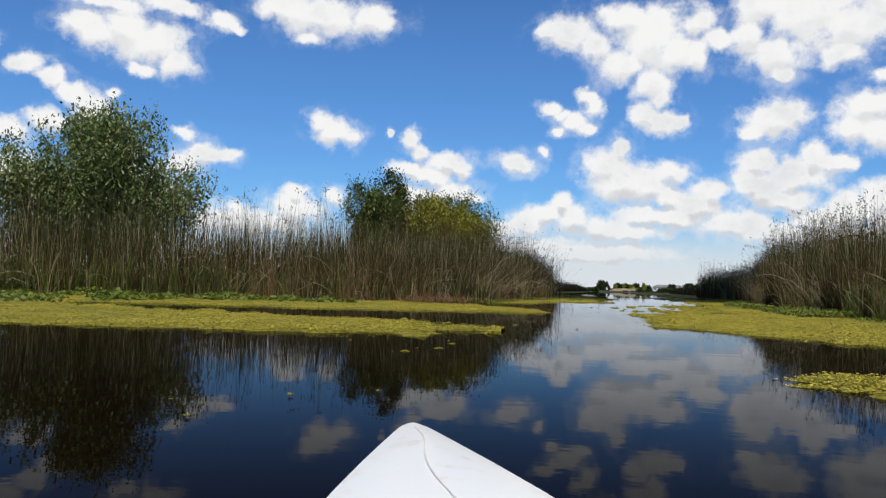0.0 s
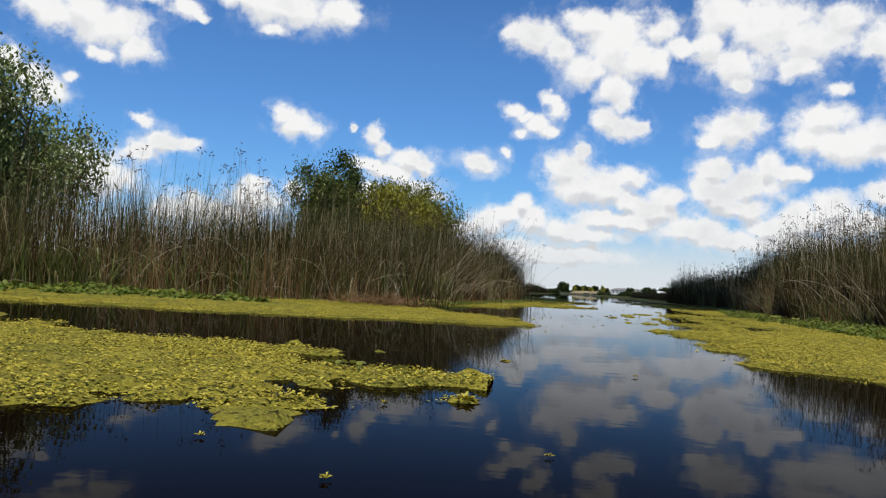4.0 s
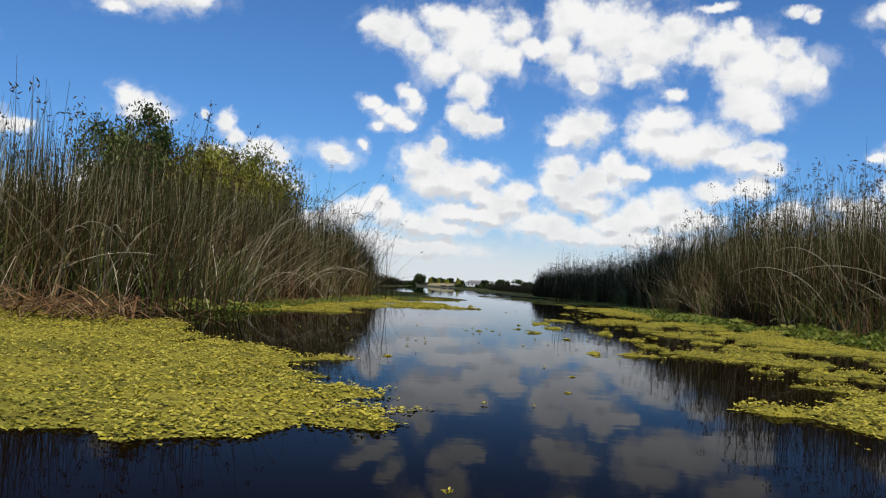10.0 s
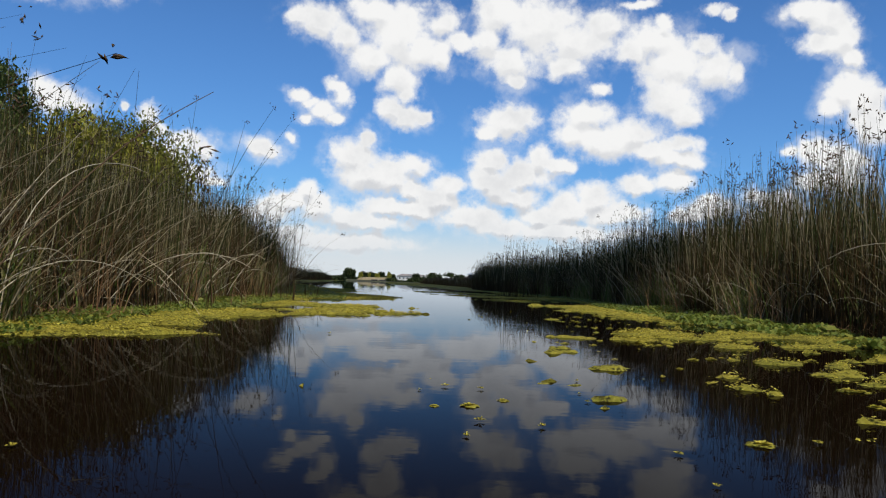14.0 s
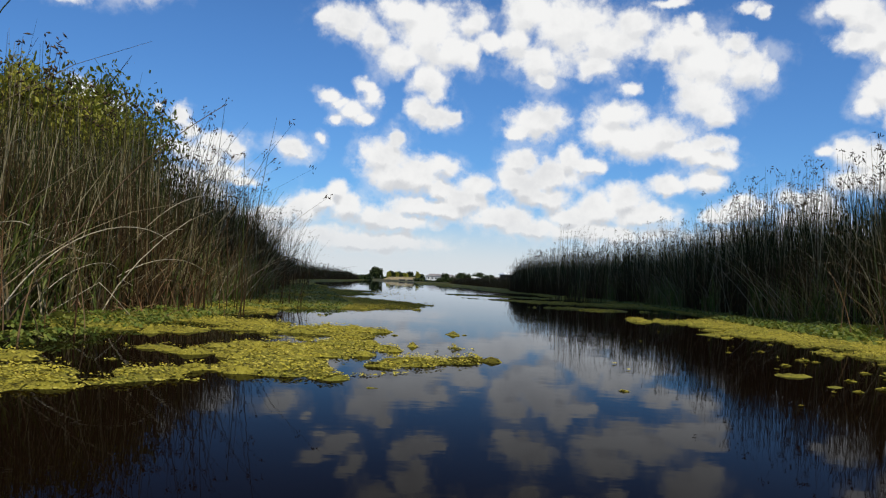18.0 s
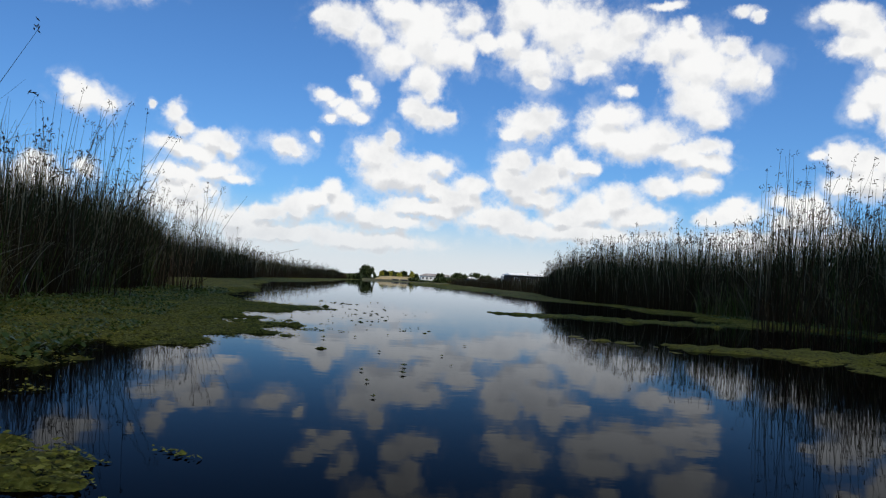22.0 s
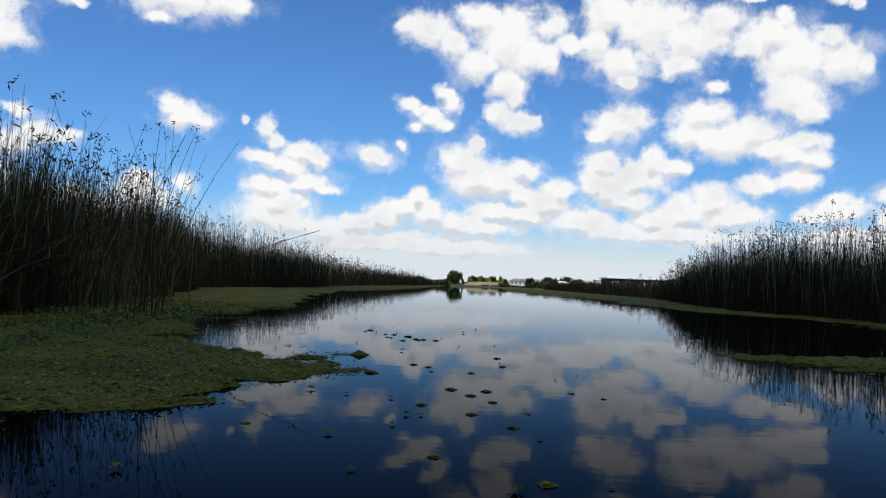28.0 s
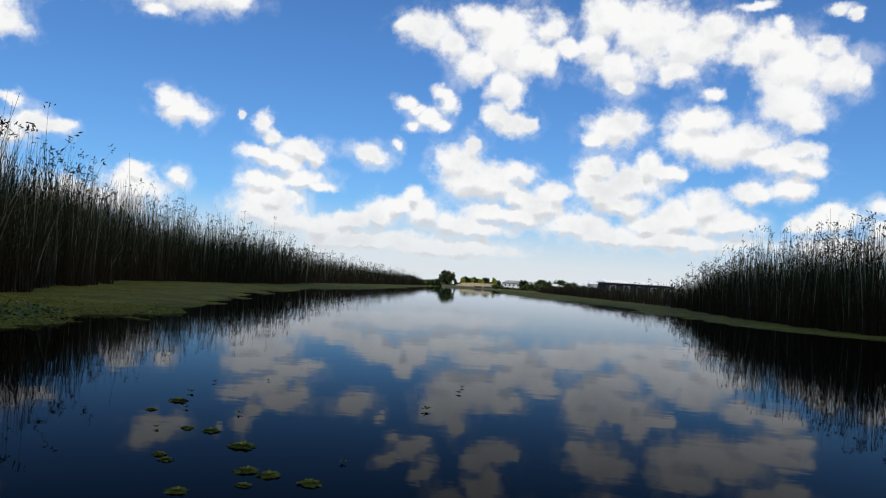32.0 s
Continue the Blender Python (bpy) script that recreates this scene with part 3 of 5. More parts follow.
weed_mat_thing("duckweed_mat", -13, 0.0, 70.0, 200.0, 0.35, "distant thin green duckweed fringe")
weed_mat_thing("duckweed_mat", 0.6, 10.5, 2.5, 8.2, 0.05, "small yellow duckweed patch at the water's edge")
weed_mat_thing("duckweed_mat", 0.2, 9, 8.2, 20.0, 0.05, "bright yellow duckweed shelf along the bank")
weed_mat_thing("duckweed_mat", 0.2, 9, 20.0, 36.0, 0.05, "duckweed broken into many small floating patches")
weed_mat_thing("duckweed_mat", 1.6, 11, 36.0, 70.0, 0.055, "shaded green duckweed strip under dark reeds")
weed_mat_thing("duckweed_mat", 2.0, 18, 70.0, 200.0, 0.35, "distant green duckweed fringe before low reeds")


# ---- reeds ----
def stalks(name, bx, by, bz, height, lean, aim, radius, material, rings=5, curl=1.6, sides=3):
    """Tapered stalks; lean: how far the tip goes sideways, in metres, in the direction aim; curl: how late they bend."""
    k = len(bx)
    s = np.linspace(0, 1, rings)
    drop = np.minimum(lean / np.maximum(height, 0.1), 1.6)
    rise = s[None] - 0.32 * (drop[:, None] ** 2) * s[None] ** 3 / 1.0
    cx = bx[:, None] + np.cos(aim)[:, None] * lean[:, None] * s[None] ** curl
    cy = by[:, None] + np.sin(aim)[:, None] * lean[:, None] * s[None] ** curl
    cz = bz[:, None] + height[:, None] * rise
    rad = radius[:, None] * (1 - 0.75 * s[None])
    spin = rng.uniform(0, 6.283, k)
    ang = spin[:, None] + np.arange(sides)[None] * 2 * math.pi / sides
    ox, oy = np.cos(ang), np.sin(ang)
    vx = cx[:, :, None] + rad[:, :, None] * ox[:, None, :]
    vy = cy[:, :, None] + rad[:, :, None] * oy[:, None, :]
    vz = np.repeat(cz[:, :, None], sides, 2)
    v = np.stack([vx, vy, vz], -1).reshape(-1, 3)
    r, c = np.meshgrid(np.arange(rings - 1), np.arange(sides), indexing="ij")
    c2 = (c + 1) % sides
    one = np.stack([r * sides + c, r * sides + c2, (r + 1) * sides + c2, (r + 1) * sides + c], -1).reshape(-1, 4)
    f = (np.arange(k)[:, None, None] * (rings * sides) + one[None]).reshape(-1, 4)
    return mesh_of(name, v, f, material), np.stack([cx[:, -1], cy[:, -1], cz[:, -1]], -1)


def seed_heads(name, tips, count, size):
    """Drooping tufts of small brown spikelets at stalk tips."""
    k = len(tips) * count
    t = np.repeat(tips, count, 0)
    c = t + rng.normal(0, 1, (k, 3)) * np.array([0.028, 0.028, 0.03]) * size
    ln, wd = 0.024 * size * rng.uniform(0.7, 1.4, k), 0.0075 * size
    d = rng.normal(0, 1, (k, 3))
    d[:, 2] -= 0.6
    d /= np.linalg.norm(d, axis=1)[:, None]
    side = np.cross(d, np.array([0.3, 0.5, 0.81]))
    side /= np.linalg.norm(side, axis=1)[:, None] + 1e-6
    up = np.cross(d, side)
    pts = [c - d * ln[:, None]]
    for a in range(3):
        pts.append(c + wd * (np.cos(a * 2.094) * side + np.sin(a * 2.094) * up))
    pts.append(c + d * ln[:, None])
    v = np.stack(pts, 1).reshape(-1, 3)
    one = np.array([(0, 2, 1), (0, 3, 2), (0, 1, 3), (4, 1, 2), (4, 2, 3), (4, 3, 1)])
    f = (np.arange(k)[:, None, None] * 5 + one[None]).reshape(-1, 3)
    return mesh_of(name, v, f, husk_mat)


def reed_bed(side, y0, y1, density, depth, tall, label, thick=0.0062, rings=4, heads=0.32, back=0.0):
    """One stretch of bulrush bed: side -1 west, +1 east; tall: height as a function of y."""
    front = reed_west if side < 0 else reed_east
    k = int((y1 - y0) * depth * density)
    by = rng.uniform(y0, y1, k)
    into = back + depth * rng.random(k) ** (1.35 if back == 0 else 1.0)
    clump = rough2(by, into * 1.5 + side * 40, 0.9, 21, 2)
    tuft = rough2(by * 1.0, into * 1.2 + side * 70, 0.38, 22, 2)
    keep = rng.random(k) < np.clip(0.72 + 0.5 * clump + 0.55 * tuft, 0.12, 1)
    by, into, clump, tuft = by[keep], into[keep], clump[keep], tuft[keep]
    k = len(by)
    fr = front(by) + side * 0.35 * rough2(by, by * 0, 1.3, 4, 2)
    bx = fr + side * into
    low = rng.random(k) < (0.86 if side < 0 else 0.76)
    body = rng.triangular(0.40, 0.72, 0.86, k)
    h = tall(by) * np.where(low, body, rng.triangular(0.70, 0.86, 1.08, k)) * (0.95 + 0.10 * clump) * np.clip(0.74 + into * 0.30, 0.74, 1.0)
    lean = h * np.abs(rng.normal(0.03, 0.13 if side < 0 else 0.09, k)) * np.where(rng.random(k) < 0.16, 3.0, 1.0) + 0.02
    aim = 5.0 * rough2(by, into + side * 15, 1.4, 27, 1) + rng.normal(0, 0.9, k)
    h = h * (1 + 0.10 * tuft)
    bz = np.where(into < 1.2, -0.05, 0.05)
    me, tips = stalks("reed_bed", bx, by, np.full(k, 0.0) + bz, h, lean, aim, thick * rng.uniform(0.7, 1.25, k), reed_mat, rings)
    bed = tagged(new("reed_bed", me), label, "reeds", "reed beds", "stuff")
    pick = (rng.random(k) < heads) & ~low
    if pick.any():
        part("seed_heads", seed_heads("seed_heads", tips[pick], 5, thick / 0.0062 * 1.3), bed, "small brown drooping seed heads")
    return bed


def bent_stalks(side, y0, y1, count, label, material=None, longest=2.4):
    """Dead pale stalks that lean or lie over at the front of a bed."""
    front = reed_west if side < 0 else reed_east
    by = rng.uniform(y0, y1, count)
    bx = front(by) + side * rng.uniform(-0.25, 0.9, count)
    h = rng.uniform(0.6, longest, count)
    lean = h * rng.uniform(0.45, 1.4, count)
    aim = np.where(rng.random(count) < 0.45, 0.0 if side < 0 else math.pi, np.where(rng.random(count) < 0.6, -math.pi / 2, math.pi / 2)) + rng.normal(0, 0.5, count)
    me, tips = stalks("bent_reeds", bx, by, np.full(count, 0.02), h, lean, aim, rng.uniform(0.0045, 0.010, count), material or straw_mat, 7, 1.25)
    return tagged(new("bent_reeds", me), label, "dead reeds", "dead reeds", "stuff")


def blades(side, y0, y1, count, tall, out, material, label):
    """Flat grassy leaves in tufts along the front of a bed, each bowing over towards its tip."""
    front = reed_west if side < 0 else reed_east
    tufts = max(1, count // 16)
    ty = rng.uniform(y0, y1, tufts)
    tx = front(ty) + side * (rng.random(tufts) ** 1.5 * 2.2 - out)
    pick = rng.integers(0, tufts, count)
    bx, by = tx[pick] + rng.normal(0, 0.09, count), ty[pick] + rng.normal(0, 0.11, count)
    ln = tall * rng.uniform(0.4, 1.1, count) * (0.75 + 0.5 * rng.random(tufts)[pick])
    aim, start = rng.uniform(0, 6.283, count), rng.normal(1.42, 0.13, count)
    bend = np.abs(rng.normal(0.35, 0.6, count))
    wide_ = rng.uniform(0.005, 0.011, count)
    rings = 6
    px, py, pz = bx.copy(), by.copy(), np.full(count, -0.04)
    rows = []
    for i in range(rings):
        q = i / (rings - 1)
        w_ = wide_ * (1 - q ** 2.5) + 0.0008
        rows.append(np.stack([np.stack([px - np.sin(aim) * w_, py + np.cos(aim) * w_, pz], -1), np.stack([px + np.sin(aim) * w_, py - np.cos(aim) * w_, pz], -1)], 1))
        a = start - bend * q ** 1.6 * 2.0
        px, py, pz = px + np.cos(aim) * np.cos(a) * ln / rings, py + np.sin(aim) * np.cos(a) * ln / rings, np.maximum(pz + np.sin(a) * ln / rings, 0.01)
    v = np.stack(rows, 1).reshape(-1, 3)
    one = np.array([(2 * i, 2 * i + 1, 2 * i + 3, 2 * i + 2) for i in range(rings - 1)])
    f = (np.arange(count)[:, None, None] * (2 * rings) + one[None]).reshape(-1, 4)
    return tagged(new("reed_leaves", mesh_of("reed_leaves", v, f, material)), label, "reeds", "reed leaves", "stuff")


tall_west = line((5, 3.3), (19, 3.4), (24, 3.15), (32, 3.2), (44, 3.5), (52, 3.2), (58, 2.9), (64, 2.95), (70, 3.2), (78, 3.4), (86, 3.7), (98, 3.0), (122, 2.6), (200, 1.7))
tall_east = line((0, 2.9), (14, 3.0), (22, 3.2), (30, 3.5), (36, 3.8), (46, 3.7), (56, 3.2), (72, 2.9), (86, 3.0), (98, 2.4), (106, 1.5), (132, 1.3), (200, 1.2))
for y0, y1 in ((12, 20), (20, 25)):
    reed_bed(-1, y0, y1, 115, 5.5, tall_west, "dense tall green bulrush bed before the willow shrubs", 0.0085)
for y0, y1 in ((25, 31), (31, 38), (38, 46), (46, 56), (56, 68)):
    reed_bed(-1, y0, y1, 125, 5.5, tall_west, "dense tall bulrush bed, green and brown stalks, at the water's edge", 0.0082)
for y0, y1 in ((68, 84), (84, 102)):
    reed_bed(-1, y0, y1, 62, 6.5, tall_west, "tall dark bulrush bed farther along the channel", 0.0105, 4)
for y0, y1, d in ((14, 22, 7), (22, 27, 12), (27, 36, 11), (36, 48, 9), (48, 70, 8)):
    reed_bed(-1, y0, y1, 28, d, tall_west, "thinner reeds deep inside the west bed", 0.010, 4, 0.2, 5.0)
reed_bed(1, 8, 70, 28, 7, tall_east, "thinner reeds deep inside the east bed", 0.010, 4, 0.2, 5.0)
reed_bed(-1, 102, 198, 18, 6.0, tall_west, "distant low line of reeds", 0.02, 3, 0.2)
for y0, y1 in ((6, 14), (14, 22), (22, 30), (30, 38), (38, 47), (47, 57), (57, 68)):
    reed_bed(1, y0, y1, 125, 5.5, tall_east, "dense tall bulrush bed with brown seed heads over weed", 0.0082)
for y0, y1 in ((68, 82), (82, 102)):
    reed_bed(1, y0, y1, 62, 6.5, tall_east, "tall dark bulrush bed farther along the channel", 0.0105, 4)
reed_bed(1, 102, 198, 18, 7.0, tall_east, "distant low line of reeds and scrub", 0.02, 3, 0.2)
for side, y0, y1 in ((-1, 42, 56), (-1, 56, 70), (1, 38, 54), (1, 54, 70), (1, 22, 38), (-1, 24, 42), (-1, 70, 84), (-1, 84, 100), (1, 70, 96)):
    reed_bed(side, y0, y1, 120, 3.2, (lambda y: 0.74 * tall_west(y)) if side < 0 else (lambda y: 0.70 * tall_east(y)), "crowded shorter stalks filling the bed", 0.0095, 4, 0.0)
for y0, y1, count in ((14, 22, 260), (22, 32, 400), (32, 42, 340), (42, 66, 400)):
    bent_stalks(-1, y0, y1, count, "tangle of grey and brown stalks crossing in the bed", tangle_mat, 2.4 if y1 < 40 else 1.5)
for y0, y1, count in ((8, 24, 220), (24, 44, 300), (44, 66, 200)):
    bent_stalks(1, y0, y1, count, "brown stalks slanting through the bed", tangle_mat)
bent_stalks(-1, 14, 24, 90, "pale dead stalks bent over the weed")
bent_stalks(-1, 22, 32, 150, "tangle of pale broken stalks leaning over the water")
bent_stalks(-1, 32, 48, 110, "grey dead stalks fallen among the reeds")
bent_stalks(-1, 48, 66, 60, "grey dead stalks fallen among the reeds")
bent_stalks(1, 8, 24, 90, "pale dead stalks leaning out of the bed")
bent_stalks(1, 24, 46, 110, "pale dead stalks leaning out of the bed")
bent_stalks(1, 46, 66, 50, "grey dead stalks leaning out of the dark bed")


blades(-1, 12, 21, 5200, 1.7, 0.5, sedge_mat, "long green and tan sedge leaves bowing out of the bed")
blades(-1, 20, 27, 4200, 1.5, 0.2, sedge_mat, "dry and green leaves tangled at the bed's front")
blades(-1, 27, 40, 6000, 1.4, 0.1, sedge_mat, "dry and green leaves tangled at the bed's front")
blades(-1, 40, 68, 7000, 1.3, 0.2, sedge_mat, "long dark leaves crowding the shaded bed")
blades(1, 6, 22, 5000, 1.3, 0.2, sedge_mat, "dry and green leaves crowding the foot of the bed")
blades(1, 22, 40, 6000, 1.3, 0.1, sedge_mat, "dry and green leaves crowding the foot of the bed")
blades(1, 40, 68, 6000, 1.3, 0.1, sedge_mat, "long dark leaves crowding the shaded bed")


# ---- trees ----
def limb(bm, a, b_, ra, rb, sides=6):
    d = (b_ - a).normalized()
    s = d.cross(Vector((0.3, 0.9, 0.2))).normalized()
    u = d.cross(s)
    rings = []
    for p_, r in ((a, ra), (b_, rb)):
        rings.append([bm.verts.new(p_ + r * (math.cos(i * 6.2832 / sides) * s + math.sin(i * 6.2832 / sides) * u)) for i in range(sides)])
    for i in range(sides):
        bm.faces.new((rings[0][i], rings[0][(i + 1) % sides], rings[1][(i + 1) % sides], rings[1][i]))


def tree(name, x, y, height, spread, leaf_count, leaf_size, material, label, seed, bare=0.15, trunk=0.11, stems=5):
    r = random.Random(seed)
    base = tagged(new(name), label, "tree" if "tree" in name else "shrub")
    base.location = (x, y, float(ground_height(np.array([x]), np.array([y]))[0]) - 0.05)
    bm = bmesh.new()
    ends = []
    for i in range(stems):
        a = i / stems * 6.283 + r.uniform(-0.4, 0.4)
        out = r.uniform(0.15, 0.95) if stems > 1 else 0.05
        top = Vector((math.cos(a) * spread * out * 0.6, math.sin(a) * spread * out * 0.6, height * r.uniform(0.74, 0.92) * (1.0 - 0.42 * out ** 2)))
        foot = Vector((math.cos(a) * 0.15, math.sin(a) * 0.15, 0))
        knee = foot.lerp(top, 0.45) + Vector((r.uniform(-0.3, 0.3), r.uniform(-0.3, 0.3), 0.3))
        limb(bm, foot, knee, trunk, trunk * 0.6)
        limb(bm, knee, top, trunk * 0.6, trunk * 0.2)
        ends.append((foot.lerp(knee, 0.6), spread * 0.13))
        for j in range(13):
            t = r.uniform(-0.55, 1.0)
            p0 = knee.lerp(top, t) if t > 0 else knee.lerp(foot, -t)
            b2 = r.uniform(0, 6.283)
            go = Vector((math.cos(b2), math.sin(b2), r.uniform(0.1, 1.1))) * spread * r.uniform(0.16, 0.40)
            limb(bm, p0, p0 + go, trunk * 0.25, trunk * 0.07, 4)
            ends.append((p0 + go * 0.55, spread * 0.12))
            ends.append((p0 + go, spread * 0.09))
            ends.append((p0 + go * 1.15 + Vector((0, 0, spread * 0.08)), spread * 0.07))
    part("trunk", from_bm("trunk", bm, bark_mat), base, "grey-brown branching stems")
    per = leaf_count // len(ends)
    pts = []
    for c, q in ends:
        g = np.random.default_rng(seed * 1000 + len(pts)).normal(0, 1, (per, 3)) * q * np.array([0.75, 0.75, 1.15])
        pts.append(np.array(c) + g)
    pts = np.concatenate(pts)
    jag = 1.0 + 0.16 * np.random.default_rng(seed).normal(0, 1, len(pts))
    dome = (np.hypot(pts[:, 0], pts[:, 1]) / (spread * 0.82)) ** 2 + ((pts[:, 2] - height * 0.42) / (height * 0.60)) ** 2
    pts = pts[(pts[:, 2] > height * bare) & (dome < jag)]
    part("crown", leaves("crown", pts[:, 0], pts[:, 1], pts[:, 2], leaf_size * 1.1, material, 1.6, 1.9, True), base)
    return base


tree("willow_shrub", -17.6, 26.5, 6.9, 4.2, 52000, 0.024, willow_mat, "tall loose grey-green willow shrub behind the reeds", 3, stems=9)
tree("willow_shrub", -19.6, 25.6, 6.3, 3.8, 32000, 0.024, willow_mat, "grey-green willow shrub half hidden by reeds", 8, stems=7)
tree("round_shrub", -15.2, 54.5, 8.6, 4.4, 70000, 0.032, dark_shrub_mat, "dense dark green shrub rising over the reeds", 5, stems=7)
tree("yellow_shrub", -10.9, 55.4, 6.9, 5.2, 76000, 0.030, yellow_mat, "low yellow-green shrub rising over the reeds", 6, stems=8)
tree("far_tree", 0.3, 209, 2.6, 2.2, 2200, 0.08, far_leaf_mat, "small round dark tree at the channel's end", 9, 0.0)

# ---- kayak, afloat at the start of the walk ----
gel_mat, n, b = surface("white_gelcoat", 0.28)
p = position(n)
stain = n.ramp(n.noise(p, 9.0, 5.0, 0.7).outputs["Fac"], 0.56, 0.74)
n.put(n.mix(n.math("MULTIPLY", stain, 0.55), rgb(0.90, 0.89, 0.85), rgb(0.66, 0.54, 0.34)), b.inputs["Base Color"])
seam_mat = speckled("seam_grime", (0.58, 0.55, 0.50), (0.78, 0.75, 0.70), 30.0, 0.8)
seat_mat = speckled("black_foam", (0.015, 0.015, 0.016), (0.035, 0.035, 0.037), 60.0, 0.85, 0.002)


def kayak():
    boat = tagged(new("kayak"), "white fibreglass kayak with a stained pointed bow, afloat", "kayak")
    half = line((0, 0.016), (0.03, 0.032), (0.1, 0.052), (0.33, 0.116), (0.6, 0.185), (0.9, 0.245), (1.5, 0.33), (2.1, 0.34), (2.7, 0.24), (3.1, 0.10), (3.3, 0.012))
    rim = line((0, 0.225), (0.5, 0.215), (1.5, 0.19), (2.4, 0.19), (3.3, 0.225))
    keel = line((0, 0.10), (0.25, -0.02), (0.8, -0.09), (2.5, -0.09), (3.1, -0.02), (3.3, 0.10))
    crown = line((0, 0.004), (0.2, 0.020), (0.8, 0.05), (1.2, 0.055), (2.4, 0.04), (3.3, 0.004))
    st = np.concatenate([[0, 0.02, 0.05, 0.1, 0.16], np.arange(0.25, 3.1, 0.1), [3.15, 3.25, 3.3]])
    well = (st > 1.25) & (st < 2.15)
    hull, deck = bmesh.new(), bmesh.new()
    hull_rows, deck_rows = [], []
    for s in st:
        hw, zr, zk, c = half(s), rim(s), keel(s), crown(s)
        hull_rows.append([hull.verts.new((hw * math.sin(a), -s, zr + (zk - zr) * abs(math.cos(a)) ** 0.8)) for a in np.linspace(-math.pi / 2, math.pi / 2, 13)])
        deck_rows.append([deck.verts.new((hw * u, -s, zr + 0.004 + c * (1 - abs(u) ** 1.5))) for u in np.linspace(-1, 1, 13)])
    for bm_, rows in ((hull, hull_rows), (deck, deck_rows)):
        for i in range(len(rows) - 1):
            for j in range(12):
                if bm_ is deck and well[i] and well[i + 1] and 2 <= j <= 9:
                    continue
                bm_.faces.new((rows[i][j], rows[i][j + 1], rows[i + 1][j + 1], rows[i + 1][j]))
    part("hull", from_bm("hull", hull, gel_mat), boat)
    part("deck", from_bm("deck", deck, gel_mat), boat, "glossy white deck with rusty stains at the tip")
    bm_ = bmesh.new()
    ring = []
    for a in np.linspace(0, 2 * math.pi, 40, endpoint=False):
        cx_, cy_ = 0.235 * math.cos(a), -1.72 + 0.47 * math.sin(a)
        ring.append([bm_.verts.new((cx_ * k, -1.72 + (cy_ + 1.72) * k, z)) for k, z in ((0.98, 0.20), (1.0, 0.265), (1.06, 0.27), (1.07, 0.255), (1.02, 0.2))])
    for i in range(40):
        for j in range(4):
            bm_.faces.new((ring[i][j], ring[(i + 1) % 40][j], ring[(i + 1) % 40][j + 1], ring[i][j + 1]))
    part("cockpit_rim", from_bm("cockpit_rim", bm_, seam_mat), boat, "dark cockpit rim")
    bm_ = bmesh.new()
    bmesh.ops.create_cube(bm_, size=1, matrix=Matrix.LocRotScale((0, -1.85, 0.0), None, (0.36, 0.4, 0.07)))
    bmesh.ops.bevel(bm_, geom=bm_.edges[:], offset=0.025, segments=2, affect="EDGES")
    part("seat", from_bm("seat", bm_, seat_mat), boat, "black foam seat")
    # keel line of the deck: a wandering grimy crack
    bm_ = bmesh.new()
    prev = None
    for s in np.linspace(0.10, 1.2, 34):
        off = -0.006 + 0.010 * math.sin(s * 9) * min(1, s * 4)
        z = rim(s) + 0.006 + crown(s)
        pair = [bm_.verts.new((off + e, -s, z)) for e in (-0.0012, 0.0012)]
        if prev:
            bm_.faces.new((prev[0], prev[1], pair[1], pair[0]))
        prev = pair
    part("seam", from_bm("seam", bm_, seam_mat), boat, "dark grimy crack along the deck")
    return boat


boat = kayak()
boat.matrix_world = pose(-0.42, 1.79, 0.0, 0, 0, 18)

# ---- an unseen cloud, added overhead to shade the farther water and banks ----
vapour_mat, n, b = surface("cloud_vapour", 1.0)
n.put(n.mix(n.noise(position(n), 0.03).outputs["Fac"], rgb(0.75, 0.76, 0.78), rgb(0.9, 0.9, 0.9)), b.inputs["Base Color"])
# part transparent, so that some of the sun still reaches the shaded banks
veil = n.add("ShaderNodeBsdfTransparent")
both = n.add("ShaderNodeMixShader")
both.inputs[0].default_value = 0.26
n.put(b.outputs[0], both.inputs[1])
n.put(veil.outputs[0], both.inputs[2])
n.put(both.outputs[0], [q for q in n.tree.nodes if q.type == "OUTPUT_MATERIAL"][0].inputs["Surface"])
veil.inputs["Color"].default_value = rgb(1.0, 1.0, 1.0)
bm = bmesh.new()
drift = sun_way * (300 / sun_way.z)
# lobes sized one by one to set which stretches lie in shadow
for cx_, cy_, rx_, ry_ in ((45, 70.8, 53, 29.6), (-3, 52.5, 6.2, 10.5), (41, 51, 38, 14), (30, 143, 70, 58), (-8, 83, 27, 27)):
    heap = bmesh.ops.create_icosphere(bm, subdivisions=5, radius=1.0)["verts"]
    for v in heap:
        q = v.co.copy()
        d = 1 + 0.05 * noise.fractal(q * 2.2 + Vector((cx_, 0, 0)), 0.8, 2.0, 4)
        flat_ = max(abs(q.x), abs(q.y), 0.001) / max(math.hypot(q.x, q.y), 0.001)
        boxy = 1 / flat_ ** 0.75
        v.co = Vector((cx_ + q.x * rx_ * d * boxy * 0.92, cy_ + q.y * ry_ * d * boxy * 0.92, max(q.z, -0.25) * 6 * d))
shade_cloud = tagged(new("cloud", from_bm("cloud", bm, vapour_mat)), "white cloud out of view, added to shade the farther banks", "cloud")
shade_cloud.location = (drift.x, drift.y, 300)


